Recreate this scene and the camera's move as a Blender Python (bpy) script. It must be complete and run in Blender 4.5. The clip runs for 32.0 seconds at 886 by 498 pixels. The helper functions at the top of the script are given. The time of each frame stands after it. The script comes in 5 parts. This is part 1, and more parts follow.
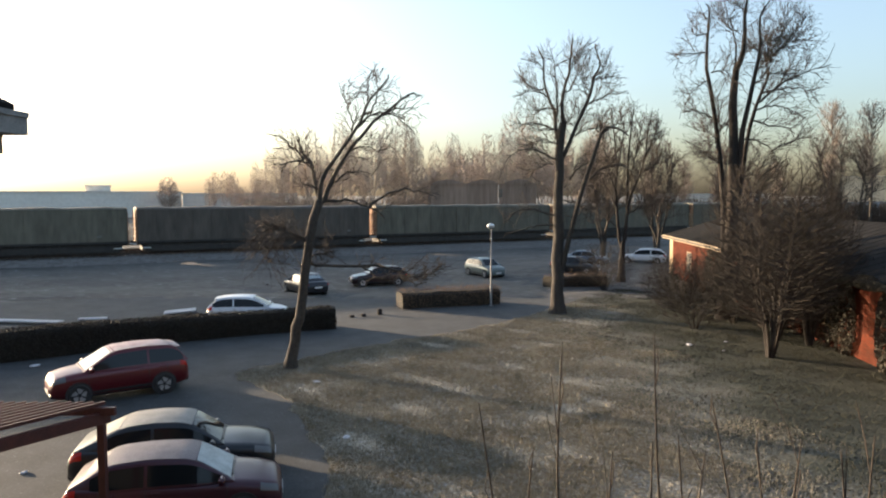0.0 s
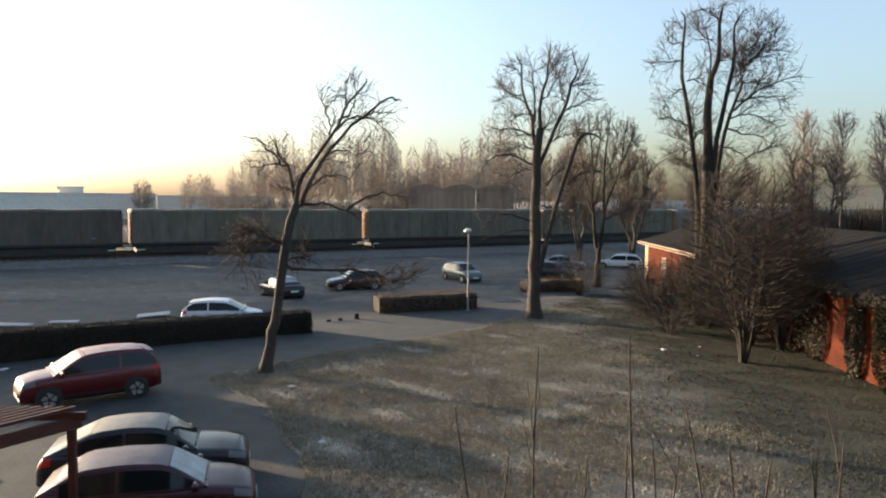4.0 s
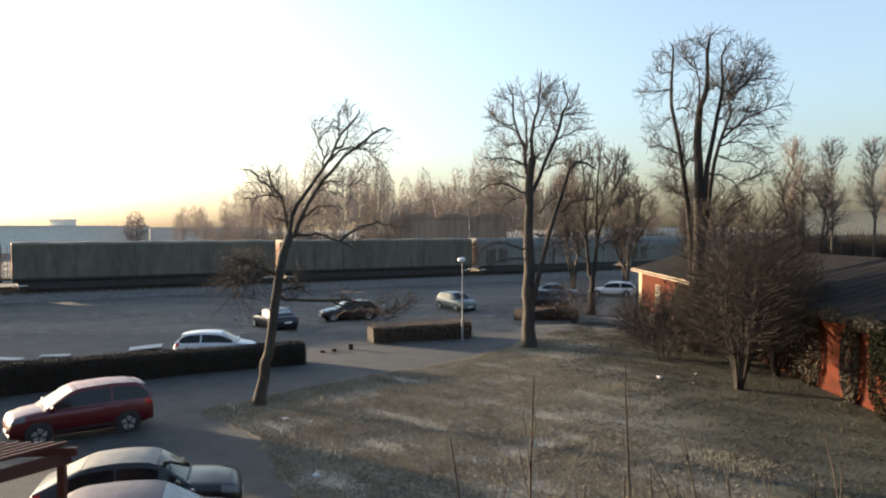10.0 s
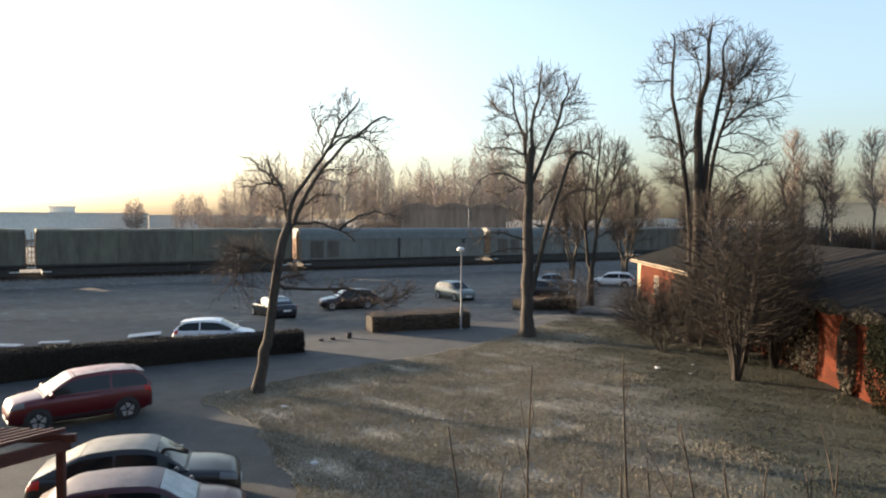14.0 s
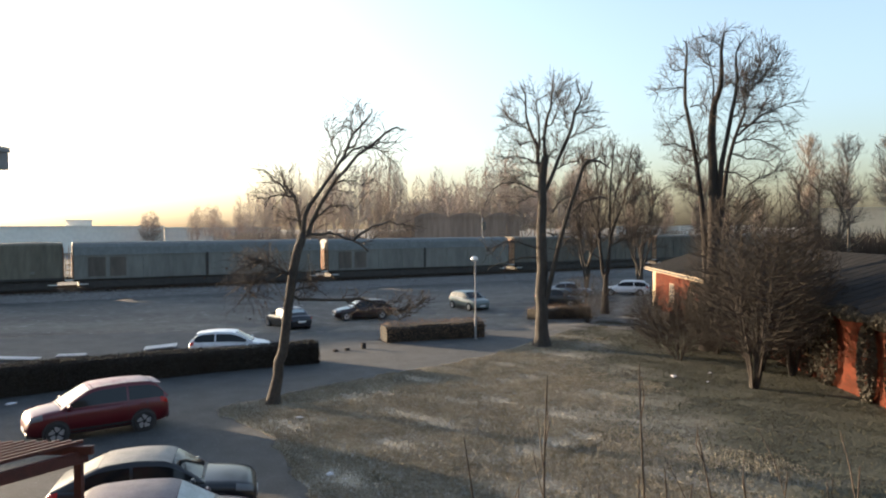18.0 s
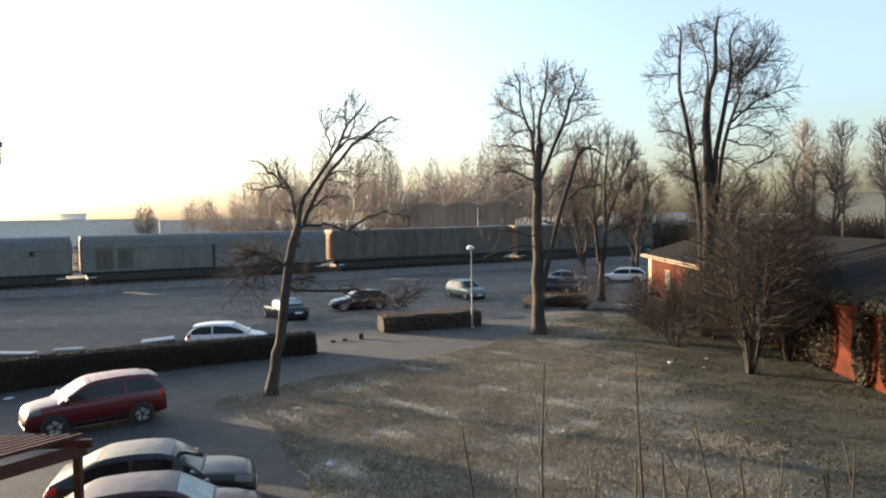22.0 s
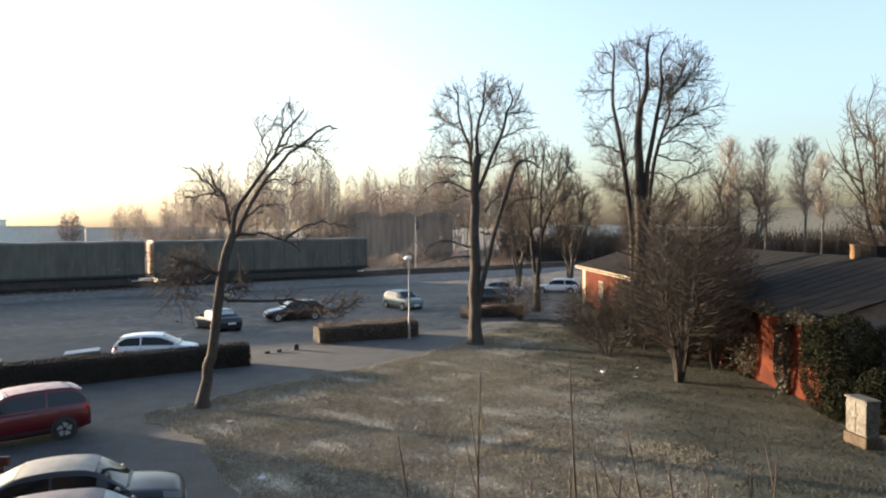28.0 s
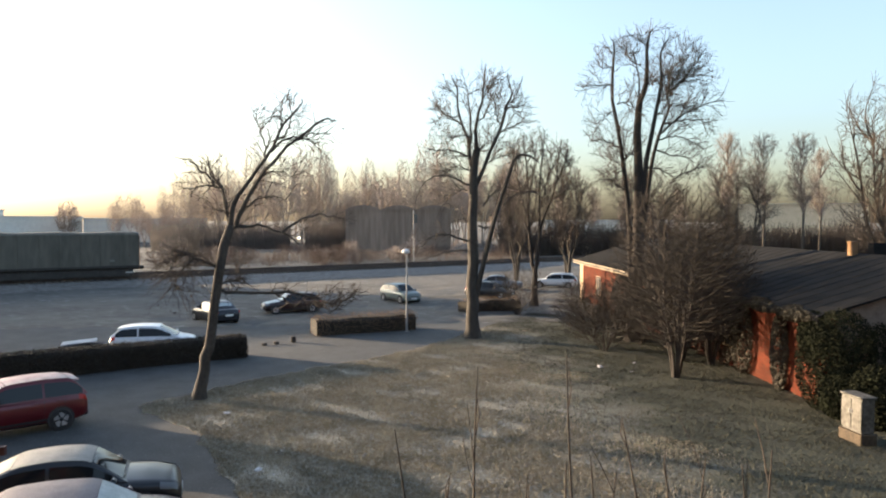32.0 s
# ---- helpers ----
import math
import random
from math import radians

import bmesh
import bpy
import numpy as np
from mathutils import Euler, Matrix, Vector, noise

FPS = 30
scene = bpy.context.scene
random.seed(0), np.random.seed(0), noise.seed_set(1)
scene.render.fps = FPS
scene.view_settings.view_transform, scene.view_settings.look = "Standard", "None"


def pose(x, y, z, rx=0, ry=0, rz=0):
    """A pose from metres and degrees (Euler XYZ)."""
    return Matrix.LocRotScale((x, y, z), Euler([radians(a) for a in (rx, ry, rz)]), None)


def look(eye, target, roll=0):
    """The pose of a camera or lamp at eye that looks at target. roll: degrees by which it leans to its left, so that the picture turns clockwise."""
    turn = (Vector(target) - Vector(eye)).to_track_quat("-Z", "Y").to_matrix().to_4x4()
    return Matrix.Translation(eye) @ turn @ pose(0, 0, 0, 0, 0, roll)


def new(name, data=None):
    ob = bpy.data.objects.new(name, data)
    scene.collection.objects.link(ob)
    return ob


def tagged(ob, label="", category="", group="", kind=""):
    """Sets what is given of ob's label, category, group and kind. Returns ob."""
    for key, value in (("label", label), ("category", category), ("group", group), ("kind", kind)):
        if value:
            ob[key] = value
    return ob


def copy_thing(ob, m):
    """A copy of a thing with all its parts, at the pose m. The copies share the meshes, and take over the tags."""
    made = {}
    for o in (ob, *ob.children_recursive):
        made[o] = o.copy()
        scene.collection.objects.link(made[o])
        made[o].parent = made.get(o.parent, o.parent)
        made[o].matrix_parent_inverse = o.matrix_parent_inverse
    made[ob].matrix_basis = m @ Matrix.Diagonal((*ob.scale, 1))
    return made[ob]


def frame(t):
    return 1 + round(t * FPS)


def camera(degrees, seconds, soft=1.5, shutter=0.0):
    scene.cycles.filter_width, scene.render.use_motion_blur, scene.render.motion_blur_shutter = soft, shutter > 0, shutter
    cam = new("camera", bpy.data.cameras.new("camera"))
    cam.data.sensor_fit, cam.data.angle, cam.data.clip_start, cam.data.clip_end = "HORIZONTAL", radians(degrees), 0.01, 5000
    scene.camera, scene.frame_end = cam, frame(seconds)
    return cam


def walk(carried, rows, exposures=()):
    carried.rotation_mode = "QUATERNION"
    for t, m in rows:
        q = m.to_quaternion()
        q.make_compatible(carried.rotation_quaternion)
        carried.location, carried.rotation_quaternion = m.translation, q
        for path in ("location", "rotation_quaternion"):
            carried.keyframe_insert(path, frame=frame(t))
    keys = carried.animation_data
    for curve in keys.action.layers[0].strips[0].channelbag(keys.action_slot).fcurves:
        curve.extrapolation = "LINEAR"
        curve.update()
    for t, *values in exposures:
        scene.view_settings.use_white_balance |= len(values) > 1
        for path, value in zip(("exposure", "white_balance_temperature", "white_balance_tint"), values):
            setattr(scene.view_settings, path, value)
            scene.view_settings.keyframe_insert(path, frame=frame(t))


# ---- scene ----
# ---- camera ----
cam = camera(62.0, 32.0, soft=2.1)
EYE = (0.0, 0.0, 6.7)
# seconds, yaw, pitch, roll of the hand-held camera at the window
TURNS = [
    (0.0, -0.00, -4.20, -0.00),
    (0.5, -0.18, -4.20, 0.13),
    (1.0, -0.29, -4.12, 0.53),
    (1.5, -0.44, -4.32, 0.60),
    (2.0, -0.44, -4.00, 0.27),
    (2.5, -1.40, -4.33, -0.57),
    (3.0, -1.37, -3.93, -0.16),
    (3.5, -1.74, -3.88, -0.50),
    (5.5, -1.38, -3.71, 0.14),
    (6.0, -0.64, -3.85, 1.09),
    (6.5, -0.46, -3.91, 0.91),
    (7.0, -0.69, -3.91, 0.69),
    (7.5, -1.35, -3.37, -0.05),
    (8.0, -2.17, -1.88, -0.22),
    (8.5, -2.34, -1.59, -0.38),
    (9.0, -2.77, -1.61, -0.39),
    (9.5, -2.84, -1.56, -0.20),
    (10.0, -2.25, -1.57, 0.06),
    (10.5, -1.78, -1.53, 0.22),
    (11.0, -1.48, -1.74, 0.15),
    (11.5, -1.67, -1.82, 0.36),
    (12.0, -1.45, -2.15, 0.35),
    (12.5, -1.08, -2.20, 0.36),
    (13.0, -1.80, -2.41, -0.38),
    (13.5, -1.89, -2.71, -0.43),
    (14.0, -2.30, -2.39, -0.33),
    (14.5, -1.94, -2.12, -0.55),
    (16.5, -2.29, -2.00, -0.27),
    (17.0, -2.41, -1.98, 0.15),
    (17.5, -1.66, -2.04, 0.44),
    (18.0, -1.26, -1.64, 0.26),
    (18.5, -1.58, -1.90, 0.06),
    (19.0, -0.79, -2.27, 0.46),
    (19.5, -0.90, -2.03, 0.75),
    (20.0, -1.00, -2.01, 0.87),
    (20.5, -0.71, -2.43, 1.39),
    (21.0, 0.10, -3.06, 1.59),
    (21.5, -1.20, -2.16, 0.92),
    (22.0, -1.60, -2.46, 0.93),
    (22.5, -3.96, -1.33, 0.60),
    (23.0, -4.75, -1.37, 0.54),
    (23.5, -5.05, -1.16, 0.59),
    (24.0, -5.67, -1.59, 0.82),
    (24.5, -6.19, -1.71, 0.43),
    (25.0, -6.81, -1.79, 0.83),
    (25.5, -7.14, -1.96, 0.77),
    (27.5, -6.91, -2.15, 0.51),
    (28.0, -6.43, -1.71, 0.35),
    (28.5, -6.71, -1.86, 0.07),
    (29.0, -6.89, -1.68, 0.19),
    (29.5, -6.99, -1.47, 0.37),
    (30.0, -6.81, -1.51, 0.29),
    (30.5, -6.78, -1.55, 0.18),
    (31.0, -6.76, -1.58, 0.11),
    (31.5, -6.66, -1.98, -0.14),
    (32.0, -6.57, -2.21, -0.12),
]
walk(cam, [(t, pose(*EYE, 90 + p, r, y)) for t, y, p, r in TURNS], [(0.0, 1.80, 6220, 10), (6.0, 1.68, 6220, 10), (13.0, 1.90, 6220, 10), (20.0, 1.95, 6220, 10), (28.0, 2.06, 6220, 10), (32.0, 2.05, 6220, 10)])

# ---- sky and sun ----
SUN_AZ, SUN_EL = -58.0, 6.5
world = bpy.data.worlds.new("world")
scene.world = world
world.use_nodes = True
wn = world.node_tree.nodes
sky = wn.new("ShaderNodeTexSky")
sky.sky_type = "NISHITA"
sky.sun_disc = False
sky.sun_elevation, sky.sun_rotation = radians(SUN_EL), radians(SUN_AZ)
sky.air_density, sky.dust_density, sky.ozone_density = 1.0, 3.0, 2.2
wn["Background"].inputs["Strength"].default_value = 0.13
tone = wn.new("ShaderNodeHueSaturation")
tone.inputs["Saturation"].default_value = 0.75
tone.inputs["Value"].default_value = 1.23
world.node_tree.links.new(sky.outputs[0], tone.inputs["Color"])
world.node_tree.links.new(tone.outputs[0], wn["Background"].inputs["Color"])
to_sun = Vector((math.sin(radians(SUN_AZ)) * math.cos(radians(SUN_EL)), math.cos(radians(SUN_AZ)) * math.cos(radians(SUN_EL)), math.sin(radians(SUN_EL))))
sun = new("sun", bpy.data.lights.new("sun", "SUN"))
sun.data.energy, sun.data.angle, sun.data.color = 5.0, radians(0.6), (1.0, 0.74, 0.48)
sun.matrix_world = look(to_sun * 100, (0, 0, 0))


# ---- materials ----
def nodes_of(name):
    m = bpy.data.materials.new(name)
    m.use_nodes = True
    n = m.node_tree.nodes
    return m, n, m.node_tree.links, n["Principled BSDF"]


def surf(name, dark, light, scale=3.0, rough=0.8, bump=0.3, fine=40.0, metal=0.0, frost=0.0, vary=0.0, depth=0.02, coat=0.0, spec=0.5, stretch=(1, 1, 1), flat_frost=False):
    """A surface with two scales of variation; frost: share of rime on it (flat_frost: only where it faces the sky)."""
    m, n, l, b = nodes_of(name)
    co = n.new("ShaderNodeTexCoord")
    mp = n.new("ShaderNodeMapping")
    mp.inputs["Scale"].default_value = stretch
    l.new(co.outputs["Object"], mp.inputs[0])
    big = n.new("ShaderNodeTexNoise")
    big.inputs["Scale"].default_value, big.inputs["Detail"].default_value, big.inputs["Roughness"].default_value = scale, 6, 0.62
    small = n.new("ShaderNodeTexNoise")
    small.inputs["Scale"].default_value, small.inputs["Detail"].default_value = fine, 4
    for t in (big, small):
        l.new(mp.outputs[0], t.inputs["Vector"])
    mix = n.new("ShaderNodeMath")
    mix.operation = "MULTIPLY_ADD"
    mix.inputs[1].default_value = 0.45
    half = n.new("ShaderNodeMath")
    half.operation = "MULTIPLY"
    half.inputs[1].default_value = 0.55
    l.new(big.outputs[0], half.inputs[0])
    l.new(small.outputs[0], mix.inputs[0])
    l.new(half.outputs[0], mix.inputs[2])
    ramp = n.new("ShaderNodeValToRGB")
    ramp.color_ramp.elements[0].position, ramp.color_ramp.elements[1].position = 0.36, 0.64
    ramp.color_ramp.elements[0].color, ramp.color_ramp.elements[1].color = (*dark, 1), (*light, 1)
    l.new(mix.outputs[0], ramp.inputs[0])
    out = ramp.outputs[0]
    if vary:
        info = n.new("ShaderNodeObjectInfo")
        hsv = n.new("ShaderNodeHueSaturation")
        rng = n.new("ShaderNodeMapRange")
        rng.inputs["To Min"].default_value, rng.inputs["To Max"].default_value = 1 - vary, 1 + vary
        l.new(info.outputs["Random"], rng.inputs["Value"])
        l.new(rng.outputs[0], hsv.inputs["Value"])
        l.new(out, hsv.inputs["Color"])
        out = hsv.outputs[0]
    if frost:
        fn = n.new("ShaderNodeTexNoise")
        fn.inputs["Scale"].default_value, fn.inputs["Detail"].default_value, fn.inputs["Roughness"].default_value = scale * 12.0, 8, 0.75
        l.new(mp.outputs[0], fn.inputs["Vector"])
        fr = n.new("ShaderNodeMapRange")
        fr.inputs["From Min"].default_value, fr.inputs["From Max"].default_value = 0.64 - 0.4 * frost, 1.0 - 0.4 * frost
        fr.inputs["To Max"].default_value = 0.9
        l.new(fn.outputs[0], fr.inputs["Value"])
        fac = fr.outputs[0]
        if flat_frost:
            geo = n.new("ShaderNodeNewGeometry")
            sep = n.new("ShaderNodeSeparateXYZ")
            l.new(geo.outputs["Normal"], sep.inputs[0])
            up = n.new("ShaderNodeMapRange")
            up.inputs["From Min"].default_value, up.inputs["From Max"].default_value = 0.35, 0.9
            l.new(sep.outputs["Z"], up.inputs["Value"])
            mul = n.new("ShaderNodeMath")
            mul.operation = "MULTIPLY"
            l.new(fac, mul.inputs[0])
            l.new(up.outputs[0], mul.inputs[1])
            fac = mul.outputs[0]
        mx = n.new("ShaderNodeMix")
        mx.data_type = "RGBA"
        l.new(fac, mx.inputs[0])
        l.new(out, mx.inputs[6])
        mx.inputs[7].default_value = (0.72, 0.76, 0.80, 1)
        out = mx.outputs[2]
    l.new(out, b.inputs["Base Color"])
    b.inputs["Roughness"].default_value, b.inputs["Metallic"].default_value = rough, metal
    b.inputs["Specular IOR Level"].default_value = spec
    b.inputs["Coat Weight"].default_value = coat
    b.inputs["Coat Roughness"].default_value = 0.08
    if bump:
        bp = n.new("ShaderNodeBump")
        bp.inputs["Strength"].default_value, bp.inputs["Distance"].default_value = bump, depth
        l.new(mix.outputs[0], bp.inputs["Height"])
        l.new(bp.outputs[0], b.inputs["Normal"])
    return m


def glass(name, tint, rough=0.03):
    m, n, l, b = nodes_of(name)
    b.inputs["Base Color"].default_value = (*tint, 1)
    b.inputs["Roughness"].default_value = rough
    b.inputs["Specular IOR Level"].default_value = 0.25
    return m


M = {
    "field": surf("frosty_field", (0.036, 0.034, 0.03), (0.115, 0.108, 0.095), 0.16, 0.95, 0.9, 3.0, frost=0.2, depth=0.12, stretch=(0.4, 1.2, 1)),
    "lawn": surf("winter_lawn", (0.10, 0.088, 0.062), (0.275, 0.245, 0.18), 0.7, 0.95, 1.0, 9.0, frost=0.34, depth=0.10),
    "asphalt": surf("old_asphalt", (0.022, 0.0245, 0.025), (0.056, 0.060, 0.061), 0.9, 0.9, 0.45, 14.0, frost=0.13, depth=0.012),
    "concrete": surf("yard_concrete", (0.045, 0.042, 0.038), (0.085, 0.079, 0.07), 0.8, 0.9, 0.3, 25.0),
    "ballast": surf("ballast", (0.05, 0.045, 0.04), (0.2, 0.18, 0.16), 2.0, 0.95, 1.0, 12.0, frost=0.3, depth=0.08),
    "rail": surf("rail_steel", (0.03, 0.022, 0.018), (0.07, 0.05, 0.04), 4, 0.6, 0.2, 30, metal=0.4),
    "sleeper": surf("sleeper", (0.04, 0.032, 0.025), (0.1, 0.085, 0.07), 4, 0.9, 0.4, 30, frost=0.3),
    "bark": surf("grey_bark", (0.02, 0.017, 0.0135), (0.066, 0.056, 0.045), 3.0, 0.95, 0.9, 22.0, depth=0.03, stretch=(1, 1, 0.35)),
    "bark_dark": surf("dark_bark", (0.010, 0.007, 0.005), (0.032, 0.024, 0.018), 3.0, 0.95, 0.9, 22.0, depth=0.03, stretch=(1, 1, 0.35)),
    "twig": surf("twig_bark", (0.03, 0.022, 0.016), (0.085, 0.063, 0.046), 4.0, 0.9, 0.0),
    # Twigs of the far oval trees; the haze is lightened into the colour itself.
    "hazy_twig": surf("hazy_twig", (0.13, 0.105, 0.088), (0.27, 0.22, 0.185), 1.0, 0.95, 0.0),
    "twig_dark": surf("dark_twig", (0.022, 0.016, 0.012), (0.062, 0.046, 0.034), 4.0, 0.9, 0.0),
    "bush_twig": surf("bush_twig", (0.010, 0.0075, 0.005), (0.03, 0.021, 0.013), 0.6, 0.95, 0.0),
    "chimney": surf("pale_old_brick", (0.13, 0.07, 0.03), (0.26, 0.15, 0.07), 4.0, 0.95, 0.4, 30.0),
    "twig_red": surf("reddish_twig", (0.045, 0.027, 0.02), (0.115, 0.07, 0.05), 4.0, 0.9, 0.0),
    # Distance haze is put into this bark colour by paling it.
    "hazed_bark": surf("haze_paled_bark", (0.24, 0.19, 0.155), (0.42, 0.345, 0.285), 1.0, 0.95, 0.0),
    "brown_leaf": surf("dry_leaf", (0.045, 0.026, 0.016), (0.11, 0.065, 0.04), 2.0, 0.85, 0.0, 20.0),
    "climber": surf("climber_leaf", (0.014, 0.012, 0.006), (0.045, 0.036, 0.02), 2.0, 0.8, 0.0, 20.0),
    "hedge": surf("hedge_leaf", (0.018, 0.014, 0.01), (0.042, 0.033, 0.023), 2.0, 0.8, 0.0, 20.0),
    "beech": surf("dry_beech_leaf", (0.12, 0.075, 0.044), (0.26, 0.17, 0.105), 2.0, 0.9, 0.0, 20.0),
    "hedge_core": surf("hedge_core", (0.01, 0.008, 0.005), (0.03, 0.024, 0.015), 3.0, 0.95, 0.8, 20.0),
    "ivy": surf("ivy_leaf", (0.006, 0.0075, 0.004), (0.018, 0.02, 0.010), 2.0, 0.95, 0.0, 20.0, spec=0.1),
    "grass": surf("dead_grass", (0.13, 0.113, 0.076), (0.315, 0.275, 0.195), 0.6, 0.9, 0.0, 12.0, frost=0.33),
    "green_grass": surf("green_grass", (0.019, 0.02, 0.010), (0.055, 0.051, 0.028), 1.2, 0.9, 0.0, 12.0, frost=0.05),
    "mortar": surf("mortar", (0.14, 0.10, 0.075), (0.30, 0.22, 0.165), 2.0, 0.95, 0.5, 30.0),
    "render": surf("old_render", (0.26, 0.19, 0.11), (0.44, 0.34, 0.22), 1.2, 0.9, 0.3, 20.0),
    "eave": surf("eave_board", (0.2, 0.155, 0.1), (0.4, 0.32, 0.22), 2.0, 0.85, 0.2, 30.0),
    # Kept near black: shade of trees and bushes on the roof is in this colour.
    "tile": surf("roof_sheet", (0.007, 0.0068, 0.0066), (0.018, 0.0175, 0.017), 1.0, 0.95, 0.4, 18.0, spec=0.1),
    "dark": surf("dark_opening", (0.008, 0.008, 0.009), (0.018, 0.018, 0.02), 3, 0.6, 0.1),
    "wagon_dark": surf("olive_tarpaulin", (0.066, 0.059, 0.042), (0.13, 0.115, 0.082), 0.35, 0.75, 0.2, 2.5, stretch=(1, 1, 0.25), vary=0.12),
    "wagon_brown": surf("brown_wagon_paint", (0.052, 0.042, 0.032), (0.105, 0.085, 0.066), 0.35, 0.75, 0.2, 2.5, stretch=(1, 1, 0.25), vary=0.1),
    "wagon_sooty": surf("sooty_wagon_paint", (0.056, 0.051, 0.039), (0.11, 0.099, 0.077), 0.35, 0.75, 0.2, 2.5, stretch=(1, 1, 0.25), vary=0.1),
    "wagon_grey": surf("grey_wagon_paint", (0.095, 0.093, 0.08), (0.155, 0.152, 0.132), 0.35, 0.6, 0.15, 2.5, stretch=(1, 1, 0.25)),
    "wagon_roof": surf("blue_grey_roof", (0.08, 0.085, 0.08), (0.13, 0.137, 0.13), 0.5, 0.7, 0.1, 3.0),
    "underframe": surf("sooty_steel", (0.016, 0.014, 0.012), (0.045, 0.038, 0.032), 2, 0.8, 0.3, 20.0),
    "rust": surf("rusty_end", (0.12, 0.05, 0.025), (0.34, 0.18, 0.09), 2, 0.85, 0.3, 20.0),
    # Low sun on the rusty end rails is put into this pale orange.
    "end_steel": surf("sunlit_rusty_steel", (0.22, 0.11, 0.05), (0.5, 0.36, 0.22), 3, 0.75, 0.2, 20.0),
    "buffer_pale": surf("pale_steel", (0.45, 0.43, 0.40), (0.68, 0.66, 0.62), 3, 0.6, 0.1),
    "metal_grey": surf("galvanised", (0.15, 0.15, 0.15), (0.26, 0.26, 0.255), 4, 0.65, 0.1, 30, metal=0.1),
    "lamp_white": surf("lamp_shell", (0.6, 0.6, 0.58), (0.78, 0.78, 0.76), 4, 0.4, 0.05),
    "red_wood": surf("red_painted_timber", (0.042, 0.010, 0.008), (0.088, 0.022, 0.016), 4, 0.6, 0.3, 40, stretch=(1, 1, 1)),
    "factory": surf("factory_sheet", (0.58, 0.55, 0.49), (0.72, 0.69, 0.62), 0.05, 0.6, 0.0, 1.0),
    "factory_warm": surf("warm_factory", (0.52, 0.42, 0.28), (0.68, 0.56, 0.40), 0.08, 0.8, 0.0, 1.0),
    "barn": surf("old_barn", (0.15, 0.108, 0.08), (0.29, 0.215, 0.165), 0.25, 0.95, 0.3, 1.6, stretch=(1, 1, 0.12)),
    # Brush behind the railway, with haze mixed into its base colour.
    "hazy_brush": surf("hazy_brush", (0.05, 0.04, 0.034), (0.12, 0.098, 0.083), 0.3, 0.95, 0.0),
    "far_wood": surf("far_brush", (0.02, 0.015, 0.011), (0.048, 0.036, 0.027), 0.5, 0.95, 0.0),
    "tyre": surf("tyre", (0.012, 0.012, 0.012), (0.03, 0.03, 0.03), 8, 0.85, 0.2),
    "rim": surf("alloy_rim", (0.35, 0.35, 0.36), (0.55, 0.55, 0.56), 8, 0.3, 0.05, metal=0.7),
    "trim": surf("black_trim", (0.015, 0.015, 0.016), (0.035, 0.035, 0.036), 8, 0.5, 0.1),
    "frost": surf("thick_frost", (0.24, 0.26, 0.28), (0.45, 0.48, 0.50), 3, 0.75, 0.2, 40),
    "plate": surf("pale_plate", (0.6, 0.6, 0.58), (0.75, 0.75, 0.72), 8, 0.5, 0.0),
    "head": glass("headlamp_glass", (0.13, 0.135, 0.14), 0.15),
    "tail": glass("tail_lamp_glass", (0.35, 0.02, 0.015), 0.1),
    "pane": glass("dark_car_glass", (0.010, 0.012, 0.014), 0.06),
    "frost_pane": surf("rimed_glass", (0.20, 0.235, 0.235), (0.46, 0.51, 0.51), 2.5, 0.35, 0.1, 30),
    "plinth": surf("stained_plinth", (0.02, 0.013, 0.006), (0.085, 0.06, 0.034), 2.2, 0.9, 0.4, 16),
    "litter": surf("white_litter", (0.35, 0.36, 0.38), (0.6, 0.6, 0.62), 6, 0.6, 0.2),
    "cabinet": surf("weathered_cabinet", (0.022, 0.018, 0.011), (0.135, 0.127, 0.108), 1.7, 0.7, 0.2, 9),
}


def greener_with_shade(m, x0, x1):
    """The turf turns greener-brown to green towards the bushes, whose shade is multiplied into its colour."""
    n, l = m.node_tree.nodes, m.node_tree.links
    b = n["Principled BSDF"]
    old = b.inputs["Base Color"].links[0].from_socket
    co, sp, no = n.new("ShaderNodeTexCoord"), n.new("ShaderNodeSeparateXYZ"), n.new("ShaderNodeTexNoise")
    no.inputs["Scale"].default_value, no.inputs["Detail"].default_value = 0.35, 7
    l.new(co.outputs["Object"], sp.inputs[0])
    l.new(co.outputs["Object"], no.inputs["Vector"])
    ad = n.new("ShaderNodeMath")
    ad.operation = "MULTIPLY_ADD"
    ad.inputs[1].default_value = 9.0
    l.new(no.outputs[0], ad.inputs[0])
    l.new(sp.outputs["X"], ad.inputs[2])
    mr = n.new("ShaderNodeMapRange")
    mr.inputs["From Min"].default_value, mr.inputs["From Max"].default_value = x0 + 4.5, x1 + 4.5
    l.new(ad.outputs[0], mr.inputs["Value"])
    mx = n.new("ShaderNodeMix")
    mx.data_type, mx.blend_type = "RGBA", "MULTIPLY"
    # Far darker than green turf: the bushes' shadow is in this factor.
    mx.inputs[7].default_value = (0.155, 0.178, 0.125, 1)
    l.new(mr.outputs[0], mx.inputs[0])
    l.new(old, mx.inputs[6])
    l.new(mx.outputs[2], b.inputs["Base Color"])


greener_with_shade(M["lawn"], 5.5, 10.5)


